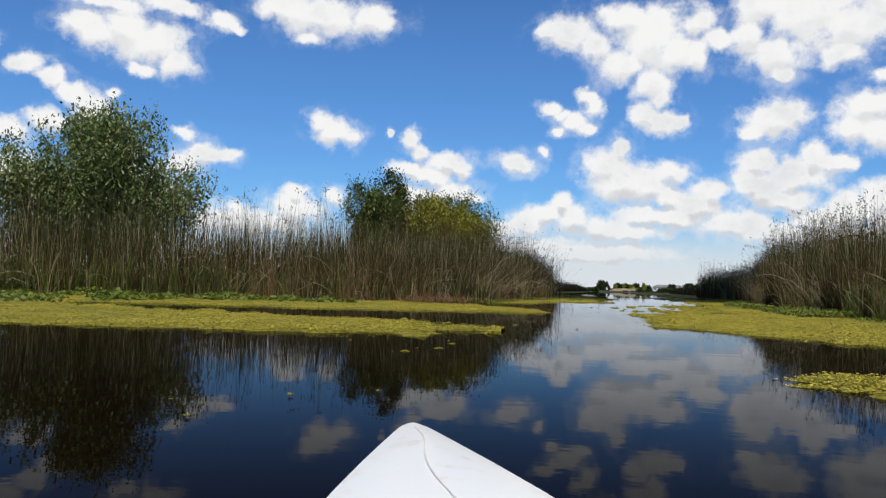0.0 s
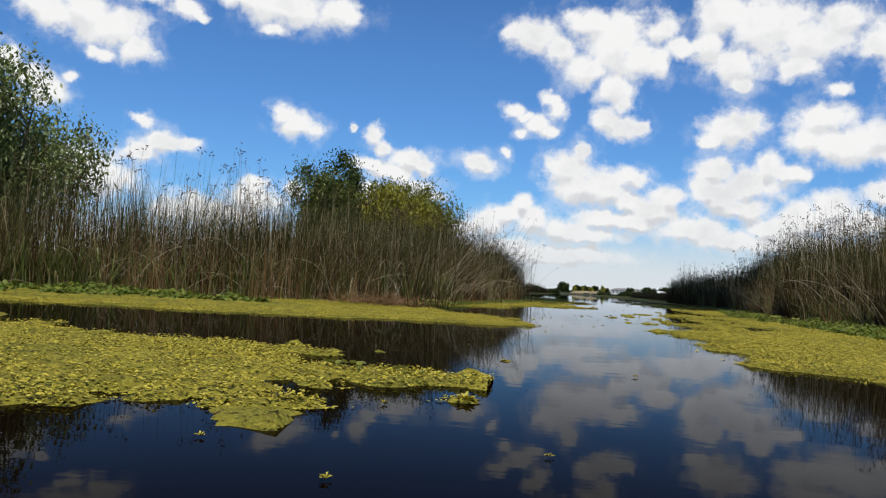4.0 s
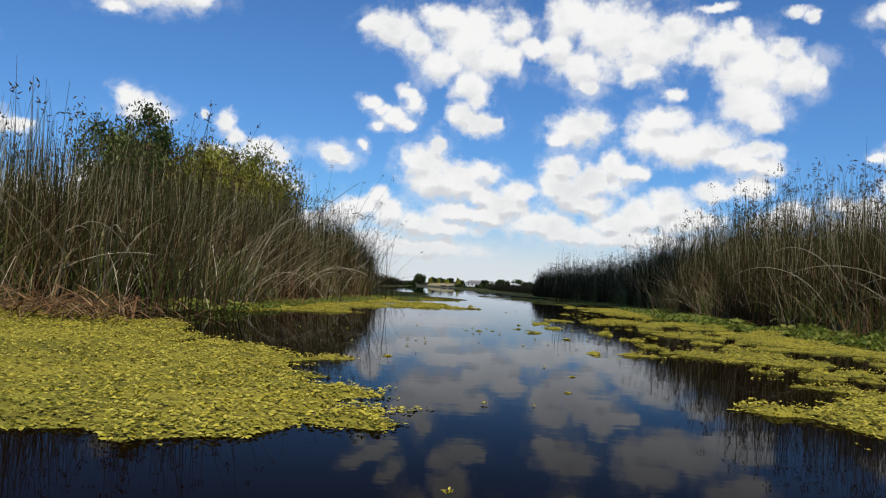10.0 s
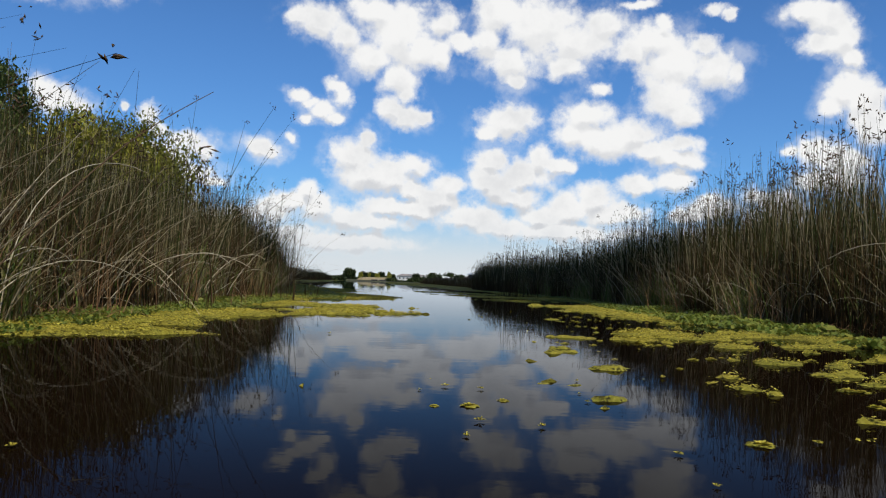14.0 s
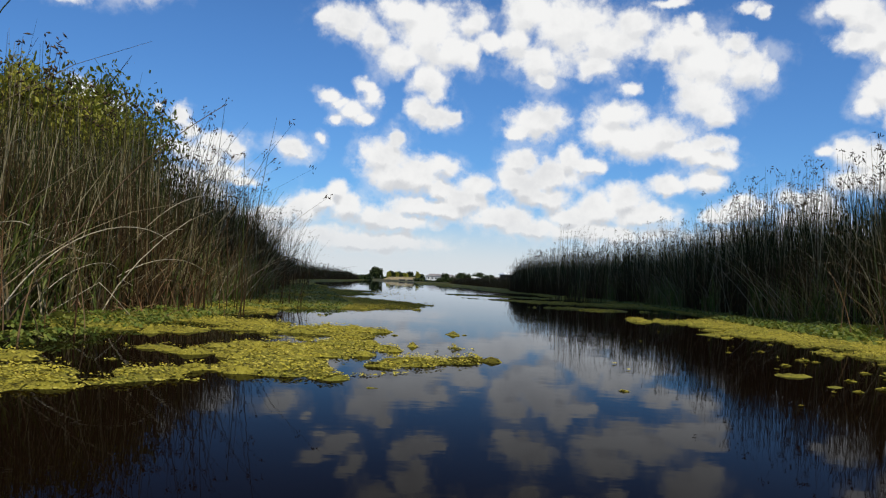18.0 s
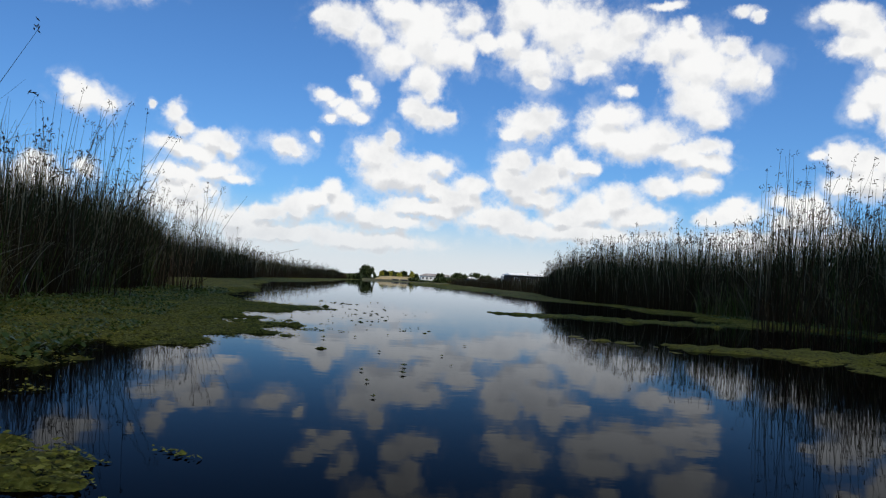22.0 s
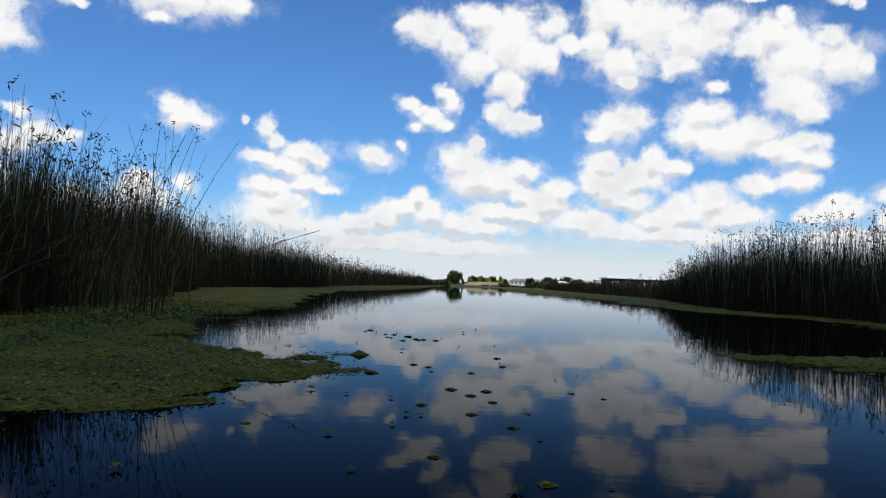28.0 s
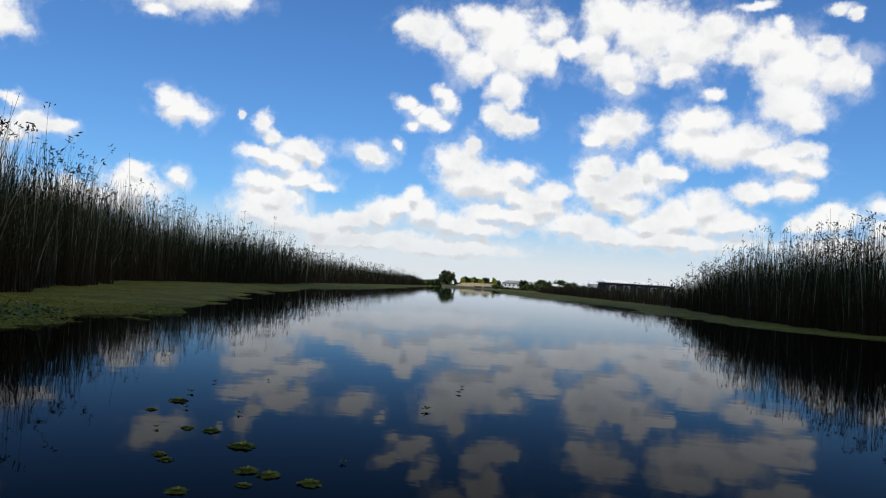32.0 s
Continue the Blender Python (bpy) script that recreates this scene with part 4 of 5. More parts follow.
# ---- leafy plants at the feet of the reeds ----
def leafy_bank(side, y0, y1, width, count, label, out=0.0, size=0.019, tallest=0.11):
    """Round-leaved plants crowding the front of a bed."""
    front = reed_west if side < 0 else reed_east
    py = rng.uniform(y0, y1, count)
    off = rng.random(count) ** 0.8 * width
    px = front(py) - side * (off - 0.5 + out)
    clump = rough2(px, py, 0.8, 33, 2)
    ok = clump > -0.35
    px, py, clump, off = px[ok], py[ok], clump[ok], off[ok]
    pz = 0.025 + tallest * rng.random(len(px)) * np.clip(0.5 + clump, 0.1, 1) * (1 - 0.6 * off / width)
    return tagged(new("leafy_plants", leaves("leafy_plants", px, py, pz, size, green_leaf_mat, 0.9, 1.1)), label, "water plants", "bank plants", "stuff")


leafy_bank(-1, 13, 20.6, 6.0, 15000, "low green leafy plants behind the yellow weed", 0.3, 0.035, 0.25)
leafy_bank(-1, 20.6, 25.5, 1.2, 1500, "green leaves tangled with dead stalks")
leafy_bank(-1, 25.5, 32, 1.3, 6500, "bright green leafy plants at the feet of the reeds", 0.1, 0.013, 0.13)
leafy_bank(-1, 32, 39, 1.6, 6500, "green leafy plants spreading over the weed", 0.1, 0.012, 0.12)
leafy_bank(-1, 40, 52, 2.6, 11000, "dark green leafy plants over the weed", 0.0, 0.013)
leafy_bank(-1, 52, 68, 2.6, 11000, "dark green leafy plants over the weed", 0.0, 0.014)
leafy_bank(1, 8, 20, 1.2, 3000, "green leafy plants along the foot of the reeds")
leafy_bank(1, 20, 32, 2.0, 17000, "bright green leafy plants with shining leaves", 0.2, 0.023, 0.22)
leafy_bank(1, 32, 44, 2.0, 14000, "bright green leafy plants with shining leaves", 0.2, 0.021, 0.2)
leafy_bank(1, 44, 66, 1.5, 4500, "dark green leafy plants under the reeds")


# ---- single floating plants ----
def rosette(seed, count, size):
    """A floating rosette: cupped leaves round a short stem."""
    r = random.Random(seed)
    bm = bmesh.new()
    for i in range(count):
        a = i * 2.4 + r.uniform(-0.3, 0.3)
        reach = size * (0.25 + 0.75 * i / count) * r.uniform(0.8, 1.15)
        wide_, up = reach * r.uniform(0.28, 0.40), size * (0.55 - 0.45 * i / count) * r.uniform(0.7, 1.2)
        d, s = Vector((math.cos(a), math.sin(a), 0)), Vector((-math.sin(a), math.cos(a), 0))
        root = d * size * 0.05 + Vector((0, 0, 0.004))
        mid_l = d * reach * 0.6 + s * wide_ + Vector((0, 0, up * 0.75 + 0.006))
        mid_c = d * reach * 0.62 + Vector((0, 0, up * 0.55 + 0.004))
        mid_r = d * reach * 0.6 - s * wide_ + Vector((0, 0, up * 0.75 + 0.006))
        tip_l = d * reach + s * wide_ * 0.5 + Vector((0, 0, up + 0.004))
        tip_r = d * reach - s * wide_ * 0.5 + Vector((0, 0, up + 0.004))
        v = [bm.verts.new(q) for q in (root, mid_l, mid_c, mid_r, tip_l, tip_r)]
        bm.faces.new((v[0], v[1], v[2]))
        bm.faces.new((v[0], v[2], v[3]))
        bm.faces.new((v[1], v[4], v[2]))
        bm.faces.new((v[2], v[4], v[5]))
        bm.faces.new((v[2], v[5], v[3]))
    return bm


def floater(kind):
    small = kind == "sprig"
    base = tagged(new("floating_sprig" if small else "floating_plant"),
                  "tiny pale sprig of weed afloat" if small else "small yellow-green floating rosette with cupped leaves", "water plant", "floating plants")
    n_leaf, size = (7, 0.022) if small else (26, 0.075)
    part("leaves", from_bm("leaves", rosette(4 if small else 2, n_leaf, size), weed_leaf_mat), base)
    if not small:
        r = random.Random(12)
        bm = bmesh.new()
        hub = bm.verts.new((0, 0, 0.016))
        rings = [[bm.verts.new((q * k * math.cos(a * 0.3142) * 1.15, q * k * math.sin(a * 0.3142), z + r.uniform(-0.008, 0.010)))
                  for a, q in enumerate([r.choice((0.03, 0.045, 0.06, 0.075, 0.09)) for _ in range(20)])] for k, z in ((0.45, 0.016), (0.8, 0.012), (1.0, -0.006))]
        for a in range(20):
            bm.faces.new((hub, rings[0][a], rings[0][(a + 1) % 20]))
            for lo, hi in zip(rings, rings[1:]):
                bm.faces.new((lo[a], hi[a], hi[(a + 1) % 20], lo[(a + 1) % 20]))
        part("duckweed_pad", from_bm("duckweed_pad", bm, weed_mat), base, "ragged pad of yellow duckweed")
    return base


plant, sprig = floater("plant"), floater("sprig")
plant.matrix_basis = pose(-1.26, 9.25, 0, 0, 0, 20)
sprig.matrix_basis = pose(-2.33, 7.23, 0, 0, 0, 60)
PLANTS = [(-1.37, 7.38), (-1.37, 6.77), (-1.57, 6.34), (-2.1, 8.44), (-1.22, 11.5), (-1.28, 20.33), (-1.49, 18.49), (-0.06, 19.54), (-0.25, 18.72),
          (-0.44, 24.27), (-0.28, 24.29), (-0.09, 24.47), (1.02, 32.5), (-0.12, 36.0), (0.61, 36.42), (0.02, 52.3), (0.28, 56.05)]
PLANTS += [(0.01, 61.8), (-0.57, 63.02), (-0.27, 62.02), (-0.15, 59.08), (0.66, 60.29), (0.18, 59.52), (0.33, 58.48), (0.45, 59.26),
           (-0.6, 62.79), (-0.36, 62.48), (-0.27, 62.46), (-0.31, 62.08), (-0.11, 62.25), (0.05, 61.92), (0.17, 61.86), (-0.13, 61.71), (-0.02, 61.95)]
SPRIGS = [(-1.64, 6.2), (-0.85, 8.15), (-1.54, 6.64), (-1.66, 12.93), (-1.53, 14.1), (-0.31, 10.96), (-1.74, 15.97), (-1.43, 15.76), (-0.76, 18.13),
          (-1.0, 16.5), (-0.15, 20.11), (-2.33, 23.12), (-1.98, 23.2), (-1.83, 23.31), (-0.4, 23.59), (-0.46, 24.76), (-0.13, 24.85), (-0.45, 22.2),
          (-0.98, 22.53), (-1.15, 22.27), (-1.07, 22.17), (-1.65, 21.55), (-0.98, 21.88), (-0.3, 23.9), (-0.07, 23.8), (-0.4, 23.6), (-1.44, 18.73)]
SPRIGS += [(-0.52, 18.16), (-1.15, 21.45), (-0.31, 24.92), (1.31, 29.96), (2.2, 31.37), (3.08, 32.11), (1.91, 30.14), (2.07, 29.83), (1.82, 32.15),
           (0.15, 34.36), (-0.98, 28.57), (2.51, 36.53), (1.41, 33.6), (1.43, 33.99), (3.23, 36.01), (0.57, 50.95), (0.91, 51.51), (0.15, 57.66),
           (0.66, 59.9), (0.95, 55.39), (-0.07, 60.64), (0.22, 62.12), (0.72, 54.87), (0.33, 51.03)]
SPRIGS += [(0.21, 57.66), (0.11, 57.42), (-0.17, 58.19), (-0.1, 57.19), (0.05, 56.67), (0.38, 61.2), (0.59, 63.77), (-0.59, 56.57), (0.05, 58.1), (1.38, 59.97),
           (-0.6, 63.61), (-0.49, 62.86), (-0.27, 62.81), (-0.38, 63.79), (0.44, 63.17), (-1.07, 65.7), (0.61, 63.99), (-0.6, 63.26)]
SPRIGS += [(-1.72, 3.25), (-1.45, 3.6), (-1.1, 3.9), (-1.6, 2.9), (-1.9, 3.3), (-2.0, 8.0), (-1.6, 9.0), (-1.45, 7.6)]
spin = random.Random(5)
for i in range(110):
    y = spin.uniform(22, 39)
    x = float(weed_east(np.array([y]))[0]) + spin.uniform(-1.7, 1.6) + 0.2
    SPRIGS.append((x, y))
for i in range(70):
    y = spin.uniform(23, 37)
    PLANTS.append((float(weed_east(np.array([y]))[0]) + spin.uniform(-1.5, 1.2) + 0.2, y))
for i in range(26):
    PLANTS.append((spin.gauss(0.45, 0.4), spin.uniform(54, 60)))
for i in range(24):
    y = spin.uniform(50, 64)
    SPRIGS.append((spin.gauss(0.3, 0.45), y))
for i, (x, y) in enumerate(PLANTS):
    ob = copy_thing(plant, pose(x, y, 0, 0, 0, spin.uniform(0, 360)))
    k = spin.uniform(0.3, 0.6) if i < 34 else spin.uniform(0.35, 0.8) if i < 104 else spin.uniform(0.18, 0.42)
    ob.scale = (k, k, 0.6 * k)
for i, (x, y) in enumerate(SPRIGS):
    ob = copy_thing(sprig, pose(x, y, 0, 0, 0, spin.uniform(0, 360)))
    k = spin.uniform(0.6, 1.5)
    ob.scale = (k, k, k)


# ---- sparse clumps of taller stalks standing in front of the beds ----
def reed_clump(x, y, spread, count, height, sway, label, seed):
    r = np.random.default_rng(seed)
    base = tagged(new("reed_clump"), label, "reeds", "reed clumps", "stuff")
    base.location = (x, y, 0)
    ring, turn = spread * 1.6 * np.sqrt(r.random(count)), r.uniform(0, 6.283, count)
    bx, by = ring * np.cos(turn), ring * np.sin(turn)
    h = height * r.uniform(0.6, 1.05, count)
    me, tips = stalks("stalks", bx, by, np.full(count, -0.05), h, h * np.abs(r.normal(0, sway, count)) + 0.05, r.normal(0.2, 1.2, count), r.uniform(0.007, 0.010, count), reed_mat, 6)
    part("stalks", me, base)
    part("seed_heads", seed_heads("seed_heads", tips[r.random(count) < 0.75], 6, 1.0), base, "dark brown drooping seed heads")
    return base


reed_clump(7.6, 58.6, 0.6, 90, 2.9, 0.16, "sparse clump of tall flowering bulrush standing free", 1)
reed_clump(-3.8, 63.9, 0.4, 46, 2.4, 0.22, "sparse tall bulrush stalks leaning over dark weed", 2)
reed_clump(-3.6, 52.5, 0.55, 70, 2.5, 0.16, "sparse tall bulrush stalks with seed heads", 3)
reed_clump(-3.5, 32.4, 0.5, 30, 3.2, 0.28, "tall leaning bulrush stalks with brown seed heads", 4)
reed_clump(-2.6, 38.5, 0.45, 40, 2.6, 0.35, "thin leaning bulrush stalks at the end of the bed", 5)
reed_clump(-4.0, 58.6, 0.5, 60, 3.0, 0.2, "tall bulrush stalks with dark seed heads leaning out", 8)
reed_clump(-1.9, 42.0, 0.35, 14, 0.8, 0.5, "short broken stalks standing in the weed", 6)
reed_clump(-4.0, 24.6, 0.4, 36, 2.6, 0.5, "grey stalks leaning out over the yellow weed", 7)

# ---- the far end: embankment with a culvert, trees and houses ----
sand_mat = speckled("sandy_bank", (0.20, 0.16, 0.085), (0.36, 0.29, 0.17), 1.6, 0.95, 0.02)
concrete_mat = speckled("culvert_concrete", (0.10, 0.095, 0.085), (0.17, 0.16, 0.14), 3.0, 0.9, 0.004)
plaster_mat = speckled("pale_wall", (0.66, 0.65, 0.62), (0.80, 0.79, 0.76), 2.0, 0.8)
roof_mat = speckled("grey_roof", (0.16, 0.15, 0.15), (0.27, 0.25, 0.24), 2.5, 0.8)
white_roof_mat = speckled("white_metal_roof", (0.70, 0.70, 0.70), (0.82, 0.82, 0.82), 1.5, 0.45)
timber_mat = speckled("dark_timber", (0.03, 0.026, 0.022), (0.06, 0.05, 0.042), 2.0, 0.85)
# window panes, and the painted dark of the culvert holes
dark_fill_mat = speckled("dark_pane_and_hole", (0.012, 0.014, 0.018), (0.03, 0.034, 0.04), 2.0, 0.12)


def box(x0, x1, y0, y1, z0, z1, bevel=0.0):
    bm = bmesh.new()
    bmesh.ops.create_cube(bm, size=1, matrix=Matrix.LocRotScale(((x0 + x1) / 2, (y0 + y1) / 2, (z0 + z1) / 2), None, (x1 - x0, y1 - y0, z1 - z0)))
    if bevel:
        bmesh.ops.bevel(bm, geom=bm.edges[:], offset=bevel, segments=1, affect="EDGES")
    return bm


def embankment():
    bank = tagged(new("embankment"), "low sandy road embankment with a concrete culvert", "embankment")
    bm = bmesh.new()
    rows = []
    for x in np.arange(2.0, 10.1, 0.5):
        wob = 0.12 * noise.noise(Vector((x * 0.4, 0, 0)))
        hi = 1.0 * min(1, (x - 1.2) / 2.2, (11.0 - x) / 2) + wob
        rows.append([bm.verts.new((x, y, z)) for y, z in ((202.5, -0.4), (205.0, 0.25 + wob * 0.5), (207.2, max(hi, 0.3)), (213, max(hi, 0.3)), (217, 0.1))])
    for a, c in zip(rows, rows[1:]):
        for j in range(4):
            bm.faces.new((a[j], c[j], c[j + 1], a[j + 1]))
    part("sand_slope", from_bm("sand_slope", bm, sand_mat), bank, "sunlit tan sand slope")
    for x in (6.0, 7.8):
        mouth = part("culvert_mouth", from_bm("culvert_mouth", box(x - 0.75, x + 0.75, 202.9, 206, -0.3, 0.5, 0.05), concrete_mat, False), bank)
        # no hollow here: a solid block coloured like the shade inside the pipe
        part("opening", from_bm("opening", box(x - 0.55, x + 0.55, 202.86, 203.4, -0.25, 0.38), dark_fill_mat, False), mouth, "black block in place of the shaded culvert hole")
    return bank


embankment()


def house(x, y, wide_, deep, wall_h, roof_h, label, roof_material, flat=False, wall_material=None):
    home = tagged(new("house"), label, "house", "houses at the channel's end")
    home.location = (x, y, 0.3)
    part("wall", from_bm("wall", box(-wide_ / 2, wide_ / 2, 0, deep, 0, wall_h, 0.03), wall_material or plaster_mat, False), home)
    bm = bmesh.new()
    o = 0.35
    ridge = wide_ / 2 - (0.1 if flat else deep * 0.3)
    low_ = [bm.verts.new(q) for q in ((-wide_ / 2 - o, -o, wall_h + 0.004), (wide_ / 2 + o, -o, wall_h + 0.004), (wide_ / 2 + o, deep + o, wall_h + 0.004), (-wide_ / 2 - o, deep + o, wall_h + 0.004))]
    eave = [bm.verts.new(v.co + Vector((0, 0, 0.15))) for v in low_]
    top = [bm.verts.new((-ridge, deep / 2, wall_h + roof_h)), bm.verts.new((ridge, deep / 2, wall_h + roof_h))]
    bm.faces.new(low_)
    for i in range(4):
        bm.faces.new((low_[i], low_[(i + 1) % 4], eave[(i + 1) % 4], eave[i]))
    bm.faces.new((eave[0], eave[1], top[1], top[0]))
    bm.faces.new((eave[2], eave[3], top[0], top[1]))
    bm.faces.new((eave[1], eave[2], top[1]))
    bm.faces.new((eave[3], eave[0], top[0]))
    part("roof", from_bm("roof", bm, roof_material, False), home)
    k = max(2, int(wide_ / 2.2))
    for i in range(k):
        cx_ = -wide_ / 2 + (i + 0.5) * wide_ / k
        win = part("window", from_bm("window", box(cx_ - 0.55, cx_ + 0.55, -0.06, 0.04, wall_h * 0.38, wall_h * 0.8), plaster_mat, False), home)
        part("pane", from_bm("pane", box(cx_ - 0.45, cx_ + 0.45, -0.08, 0.0, wall_h * 0.42, wall_h * 0.76), dark_fill_mat, False), win)
    return home


def far_off(x, y, k=2.1):
    return x * k, 60 + (y - 60) * k


house(*far_off(17.0, 262), 11, 9, 2.6, 1.5, "pale house with a grey hipped roof behind the embankment", roof_mat)
house(*far_off(21.5, 270), 10, 9, 2.6, 1.6, "pale house with a grey hipped roof among trees", roof_mat)
house(*far_off(27.5, 262), 9, 8, 2.4, 1.2, "small white house with a low roof", white_roof_mat)
house(*far_off(33.0, 266), 11, 9, 2.8, 1.4, "pale house with a grey roof among trees", roof_mat)
house(*far_off(36.5, 250), 9, 8, 4.6, 0.6, "white two-storey house front beside a dark tree", white_roof_mat, True)
house(*far_off(42.0, 262), 9, 8, 2.5, 1.2, "small pale house behind reeds", roof_mat)
house(34.5, 200, 12, 8, 2.2, 0.55, "long low dark building with a white metal roof behind reeds", white_roof_mat, True, timber_mat)
for i, (x, y, h, s) in enumerate(((3.4, 233, 3.3, 1.1), (3.9, 235, 4.3, 1.0), (4.6, 232, 3.0, 1.4), (5.3, 234, 3.9, 1.2), (5.9, 236, 4.4, 1.0), (6.6, 234, 3.4, 1.2), (7.4, 233, 3.1, 1.45), (8.3, 236, 4.6, 1.0), (8.9, 235, 3.6, 1.1), (10.6, 238, 4.0, 1.2), (19.0, 258, 4.0, 4.0), (24.5, 262, 5.0, 5.0),
                                  (29.8, 268, 5.6, 6.0), (31.8, 262, 4.8, 4.6), (39.6, 254, 5.4, 3.4), (44.5, 256, 4.4, 4.6))):
    slim = s < 1.5
    tree("far_tree", *far_off(x, y), h, s * 1.3, 1100, 0.22, yellow_mat if slim and i % 3 == 0 else far_leaf_mat,
         ("slim yellow-green poplar" if i % 3 == 0 else "slim dark green poplar") + " behind the embankment" if slim else "dark round tree among the far houses", 40 + i, 0.0, stems=3)


# ---- single broken stalks arching over the front of the beds ----
def broken_stalk(seed, kinked):
    """One dead stalk, either arching over in a bow or snapped part of the way up."""
    r = random.Random(seed)
    ln, radius = r.uniform(1.5, 2.9), r.uniform(0.006, 0.010)
    start, end, steps = r.uniform(0.9, 1.35), r.uniform(-0.75, 0.1), 14
    snap = r.uniform(0.3, 0.6)
    bm = bmesh.new()
    at, rings = Vector((0, 0, -0.03)), []
    for i in range(steps + 1):
        s = i / steps
        a = (start - 0.15 * s if s < snap else end - 0.5 * s) if kinked else start + (end - start) * s ** 1.3
        d = Vector((math.cos(a), 0.10 * math.sin(s * 4 + seed), math.sin(a))).normalized()
        u, v = d.cross(Vector((0, 1, 0))).normalized(), Vector((0, 1, 0))
        q = radius * (1 - 0.6 * s)
        rings.append([bm.verts.new(at + q * (math.cos(k * 1.2566) * u + math.sin(k * 1.2566) * v)) for k in range(5)])
        at = at + d * (ln / steps)
    for a, c in zip(rings, rings[1:]):
        for k in range(5):
            bm.faces.new((a[k], a[(k + 1) % 5], c[(k + 1) % 5], c[k]))
    return from_bm("broken_stalk", bm, pale_mat)


pale_mat = speckled("bleached_stalk", (0.34, 0.27, 0.16), (0.60, 0.53, 0.38), 6.0, 0.6)
kinds = [broken_stalk(60 + i, i > 6) for i in range(10)]
fall = random.Random(17)
SPANS = [(-1, 14.5, 20.8, 18), (-1, 20.8, 26.0, 72), (-1, 26.0, 31.0, 32), (-1, 31.0, 41.0, 36), (1, 12.0, 24.0, 26), (1, 24.0, 40.0, 46)]
for side, y0, y1, count in SPANS:
    for i in range(count):
        y = fall.uniform(y0, y1)
        ob = tagged(new("broken_stalk", kinds[fall.randrange(10)]), "pale dead bulrush stalk arching over the weed", "dead reed", "broken stalks")
        x = float((reed_west if side < 0 else reed_east)(y)) + side * fall.uniform(-0.25, 0.45)
        turn = fall.choice((90, 90, 60, -90, -70)) if side < 0 else fall.choice((90, -90, -110, 115))
        k = fall.uniform(0.55, 1.1)
        ob.matrix_basis = pose(x, y, -0.01, fall.uniform(-28, 28), fall.uniform(-12, 22), turn + fall.uniform(-40, 40)) @ Matrix.Diagonal((k, k, k, 1))


def dead_clump(x, y, spread, count, height, label, seed):
    """A rust-brown sheaf of dead blades, fanned out."""
    r = np.random.default_rng(seed)
    bx, by = r.normal(0, spread, count), r.normal(0, spread, count)
    h = height * r.uniform(0.45, 1.05, count)
    me, tips = stalks("dead_clump", bx, by, np.full(count, -0.04), h, h * np.abs(r.normal(0, 0.45, count)), r.uniform(0, 6.283, count), r.uniform(0.005, 0.010, count), rust_mat, 6)
    ob = tagged(new("dead_clump", me), label, "dead reeds", "dead clumps", "stuff")
    ob.location = (x, y, 0)
    return ob


for i, (x, y, s, h) in enumerate(((-9.2, 21.0, 0.5, 1.5), (-7.3, 22.2, 0.45, 1.3), (-5.9, 23.6, 0.5, 0.9), (-4.4, 26.4, 0.35, 0.9), (-3.9, 30.0, 0.4, 1.1), (-3.6, 34.2, 0.4, 1.2),
                                  (-3.2, 38.4, 0.4, 1.0), (6.5, 27.0, 0.4, 0.9), (6.6, 33.4, 0.5, 1.1), (7.6, 38.5, 0.5, 1.2), (-4.6, 66.5, 0.35, 1.7), (9.9, 63.0, 0.5, 1.3), (-3.1, 46.5, 0.4, 1.1))):
    dead_clump(x, y, s, 70, h, "rust-brown sheaf of dead bulrush at the bed's front", 80 + i)


# ---- litter of snapped stalks caught in the feet of the reeds ----
def reed_litter(side, y0, y1, count, label, high=1.2):
    front = reed_west if side < 0 else reed_east
    by = rng.uniform(y0, y1, count)
    bx = front(by) + side * rng.uniform(-0.3, 0.7, count)
    bz = high * rng.random(count) ** 1.8
    ln = rng.uniform(0.15, 0.8, count)
    aim, rise = rng.uniform(0, 6.283, count), rng.normal(-0.1, 0.55, count)
    h = ln * np.sin(rise)
    h = np.where(bz + h < 0, -bz, h)
    me, tips = stalks("reed_litter", bx, by, bz, np.where(np.abs(h) < 0.02, 0.02, h), ln * np.cos(rise) * 0.5, aim, rng.uniform(0.003, 0.007, count), rust_mat, 4, 1.0)
    return tagged(new("reed_litter", me), label, "reed litter", "reed litter", "stuff")


for side, y0, y1, count in ((-1, 20, 26, 700), (-1, 26, 33, 900), (-1, 33, 42, 900), (-1, 42, 56, 700), (-1, 56, 68, 400), (1, 10, 22, 700), (1, 22, 32, 900), (1, 32, 44, 900), (1, 44, 62, 600)):
    reed_litter(side, y0, y1, count, "tangled brown scraps of dead bulrush in the bed's foot")


# ---- low scrub along the far shore ----
def far_scrub(x0, x1, y0, y1, high, count, label, leaf=0.10):
    px, py = rng.uniform(x0, x1, count), rng.uniform(y0, y1, count)
    top = high * np.clip(0.75 + 0.5 * rough2(px, py * 0, 2.2, 55, 2), 0.25, 1.2)
    pz = 0.05 + top * rng.random(count) ** 0.7
    return tagged(new("far_scrub", leaves("far_scrub", px, py, pz, leaf, far_leaf_mat, 1.5, 1.6, True)), label, "scrub", "far scrub", "stuff")


far_scrub(-9, -0.6, 196, 204, 1.3, 4200, "low dark green scrub on the far shore")
far_scrub(8.6, 36, 203, 207, 1.0, 9000, "low dark brownish scrub at the end of the channel")
far_scrub(-30, 8.6, 212, 216, 0.95, 5000, "low dark green hedge behind the sandy bank")
far_scrub(4, 130, 500, 508, 3.2, 14000, "dark hedge line before the far houses", 0.24)


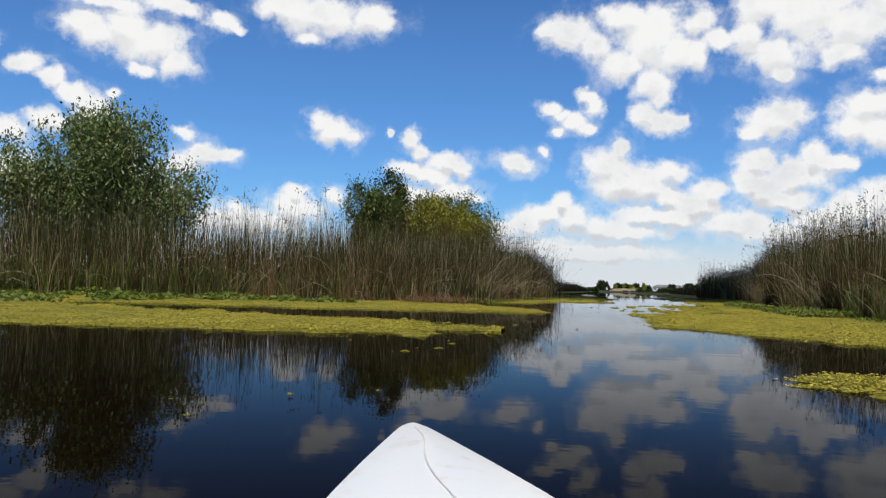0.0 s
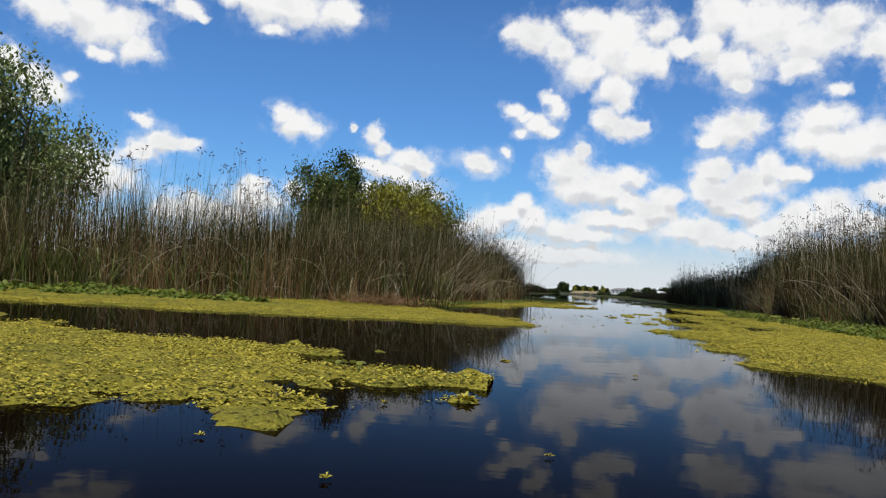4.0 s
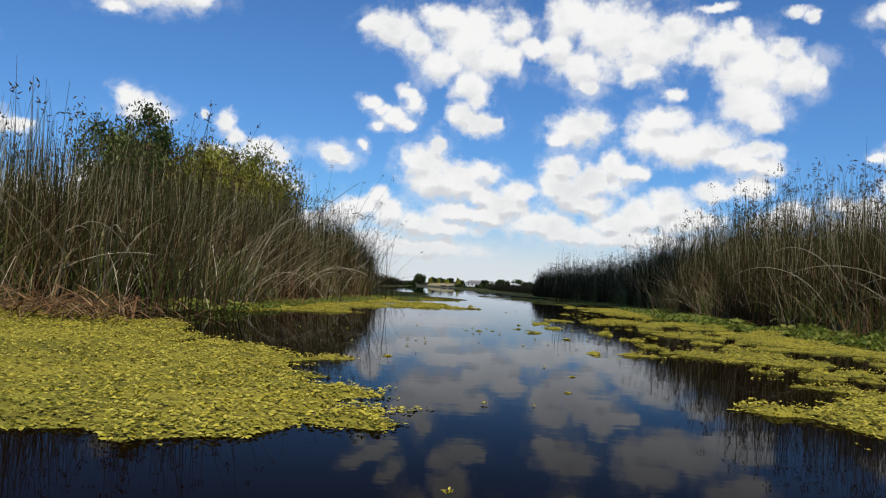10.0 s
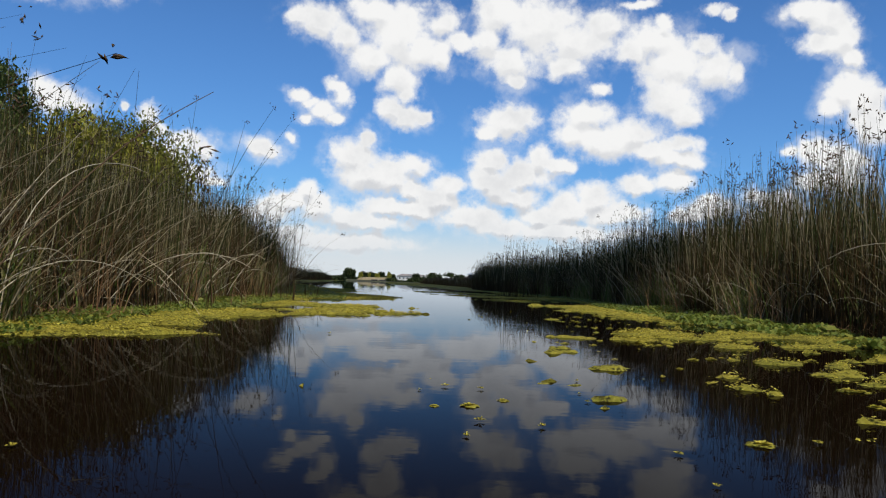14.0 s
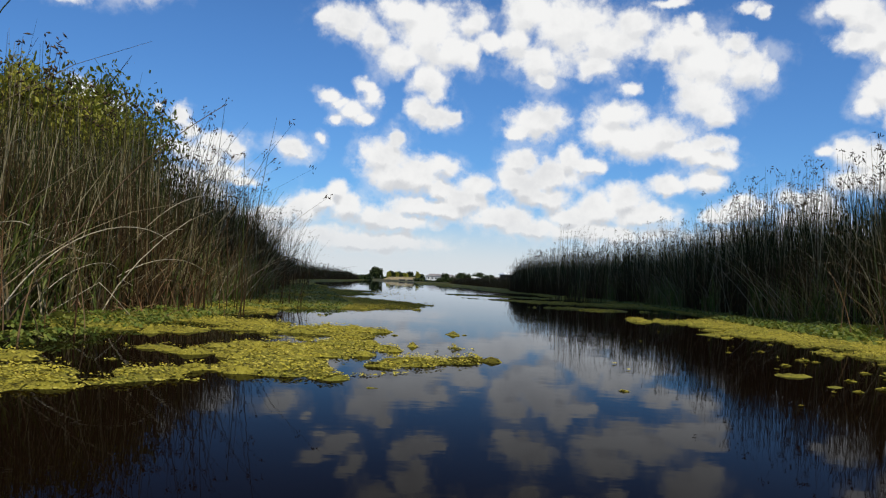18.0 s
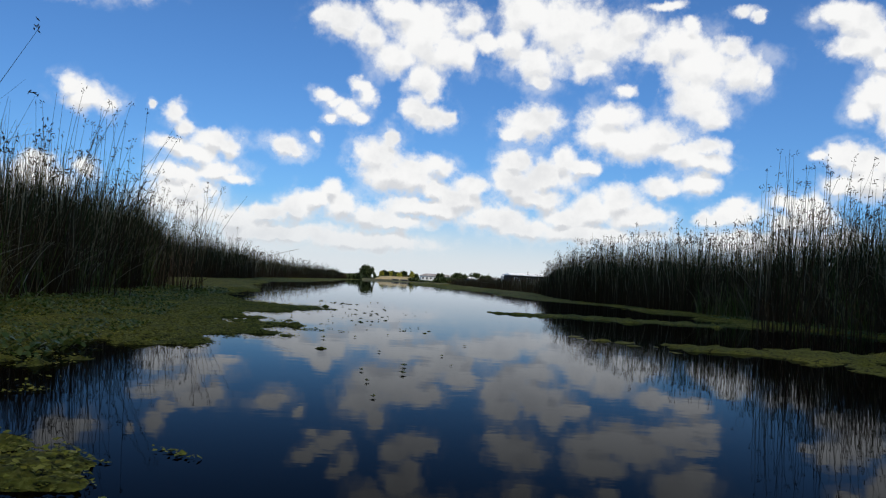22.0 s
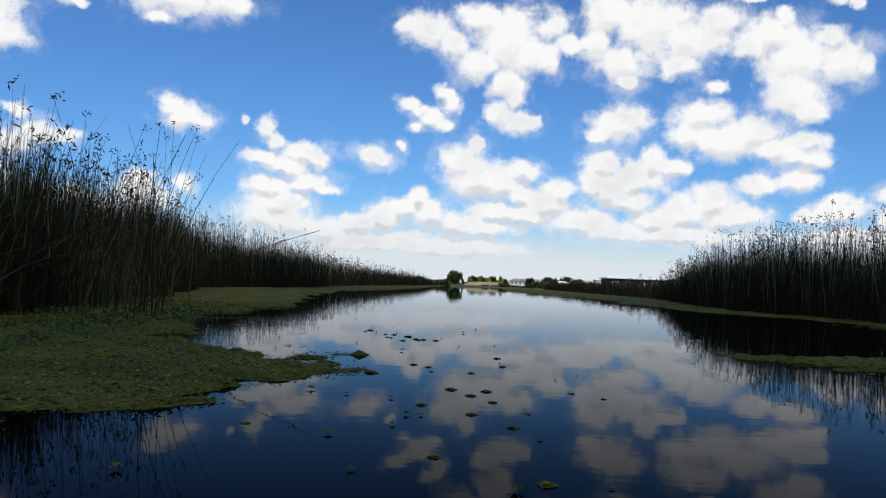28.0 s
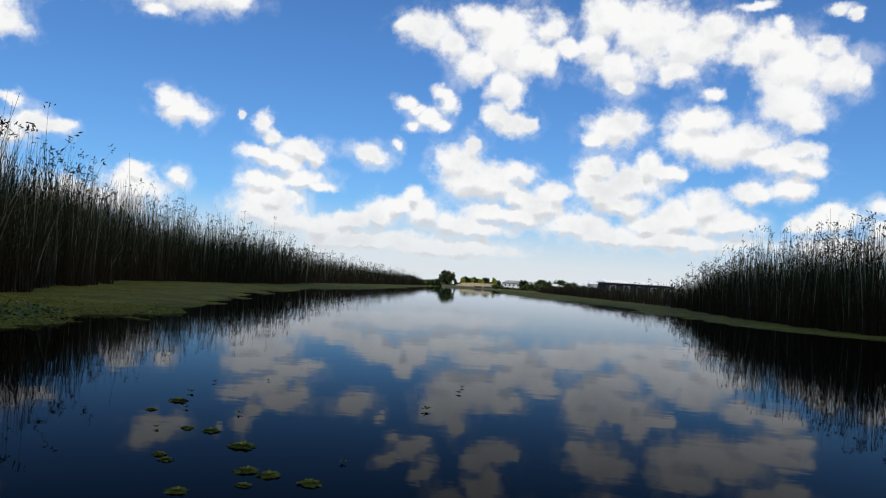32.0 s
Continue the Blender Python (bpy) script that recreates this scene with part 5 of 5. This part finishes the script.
# ---- heaps of fallen stalks washed against the bed ----
def reed_heap(x, y, count, seed, size=1.0):
    r = np.random.default_rng(seed)
    bx, by = r.normal(0, 0.32, count), r.normal(0, 0.22, count)
    ln = r.uniform(0.3, 0.9, count)
    me, tips = stalks("reed_heap", bx, by, r.uniform(0.0, 0.10, count), ln * r.uniform(0.05, 0.45, count), ln * 0.8, r.uniform(0, 6.283, count), r.uniform(0.005, 0.011, count), rust_mat, 5, 1.1)
    ob = tagged(new("reed_heap", me), "heap of brown broken stalks on the weed", "dead reeds", "reed heaps", "stuff")
    ob.location = (x, y, 0.01)
    ob.scale = (size, size, size)
    return ob


reed_heap(-4.3, 22.1, 110, 150, 1.5)
reed_heap(-4.9, 22.6, 90, 151, 1.6)
for i, (x, y) in enumerate(((-4.9, 23.3), (-5.5, 23.0), (-3.8, 29.3), (-3.3, 36.8), (6.3, 25.4), (6.5, 31.2))):
    reed_heap(x, y, 70, 130 + i)


# ---- one long stalk leaning far out over the water ----
def leaning_stalk(foot, tip, sag, radius):
    bm = bmesh.new()
    foot, tip, rings = Vector(foot), Vector(tip), []
    d = (tip - foot).normalized()
    u = d.cross(Vector((0, 0, 1))).normalized()
    v = u.cross(d)
    for i in range(13):
        s = i / 12
        c = foot.lerp(tip, s) + Vector((0, 0, sag * math.sin(s * math.pi)))
        q = radius * (1 - 0.6 * s)
        rings.append([bm.verts.new(c + q * (math.cos(k * 1.2566) * u + math.sin(k * 1.2566) * v)) for k in range(5)])
    for a, c in zip(rings, rings[1:]):
        for k in range(5):
            bm.faces.new((a[k], a[(k + 1) % 5], c[(k + 1) % 5], c[k]))
    ob = tagged(new("leaning_stalk", from_bm("leaning_stalk", bm, husk_mat)), "long dark bulrush stalk leaning out over the water", "reed", "leaning stalks")
    return ob


leaning_stalk((-3.7, 63.9, -0.02), (-1.06, 62.35, 1.03), 0.12, 0.008)
leaning_stalk((-4.2, 64.6, -0.02), (-3.05, 64.0, 2.26), 0.10, 0.008)
leaning_stalk((-3.9, 27.2, -0.02), (-2.2, 28.6, 2.3), 0.25, 0.009)
leaning_stalk((-3.4, 35.2, -0.02), (-1.9, 36.3, 2.2), 0.25, 0.009)


# ---- broad-leaved sprouts standing on the weed ----
def water_sprout(seed):
    r = random.Random(seed)
    base = tagged(new("water_sprout"), "broad-leaved green water plant rooted in yellow duckweed", "water plant", "leafy sprouts")
    for i in range(9):
        a, h, out = r.uniform(0, 6.283), r.uniform(0.03, 0.10), r.uniform(0.03, 0.17)
        bm = bmesh.new()
        foot, top = Vector((0.3 * out * math.cos(a), 0.3 * out * math.sin(a), 0.0)), Vector((out * math.cos(a), out * math.sin(a), h))
        limb(bm, foot, top, 0.004, 0.003, 5)
        part("stem", from_bm("stem", bm, green_leaf_mat), base)
        bm = bmesh.new()
        wide_ = r.uniform(0.03, 0.052)
        tilt = Vector((r.uniform(-0.5, 0.5), r.uniform(-0.5, 0.5), 1)).normalized()
        s = tilt.cross(Vector((1, 0.2, 0))).normalized()
        u = s.cross(tilt)
        hub = bm.verts.new(top)
        rim_ = [bm.verts.new(top + wide_ * (math.cos(k * 0.7854) * s + 0.8 * math.sin(k * 0.7854) * u) + tilt * 0.25 * wide_) for k in range(8)]
        for k in range(8):
            bm.faces.new((hub, rim_[k], rim_[(k + 1) % 8]))
        part("leaf", from_bm("leaf", bm, green_leaf_mat), base, "round cupped green leaf")
    return base


sprout = water_sprout(3)
sprout.matrix_basis = pose(-2.0, 10.05, 0.012, 0, 0, 0)
for i, (x, y, k) in enumerate(((-2.15, 10.12, 0.5), (-1.72, 10.0, 0.55), (-1.62, 9.9, 0.45), (-4.2, 24.9, 1.5), (-4.0, 25.3, 1.3), (-3.7, 26.1, 1.2), (-3.2, 33.9, 1.2), (-2.9, 35.3, 1.1), (5.2, 26.0, 1.3),
                               (5.5, 28.4, 1.4), (5.6, 30.6, 1.3), (5.7, 33.0, 1.4), (5.0, 31.7, 1.2), (-3.4, 62.6, 1.3), (-2.9, 61.9, 1.2), (-2.8, 50.6, 1.2), (-2.3, 48.9, 1.1))):
    ob = copy_thing(sprout, pose(x, y, 0.012, 0, 0, 57 * i))
    ob.scale = (k, k, k)
sprout.scale = (0.6, 0.6, 0.6)
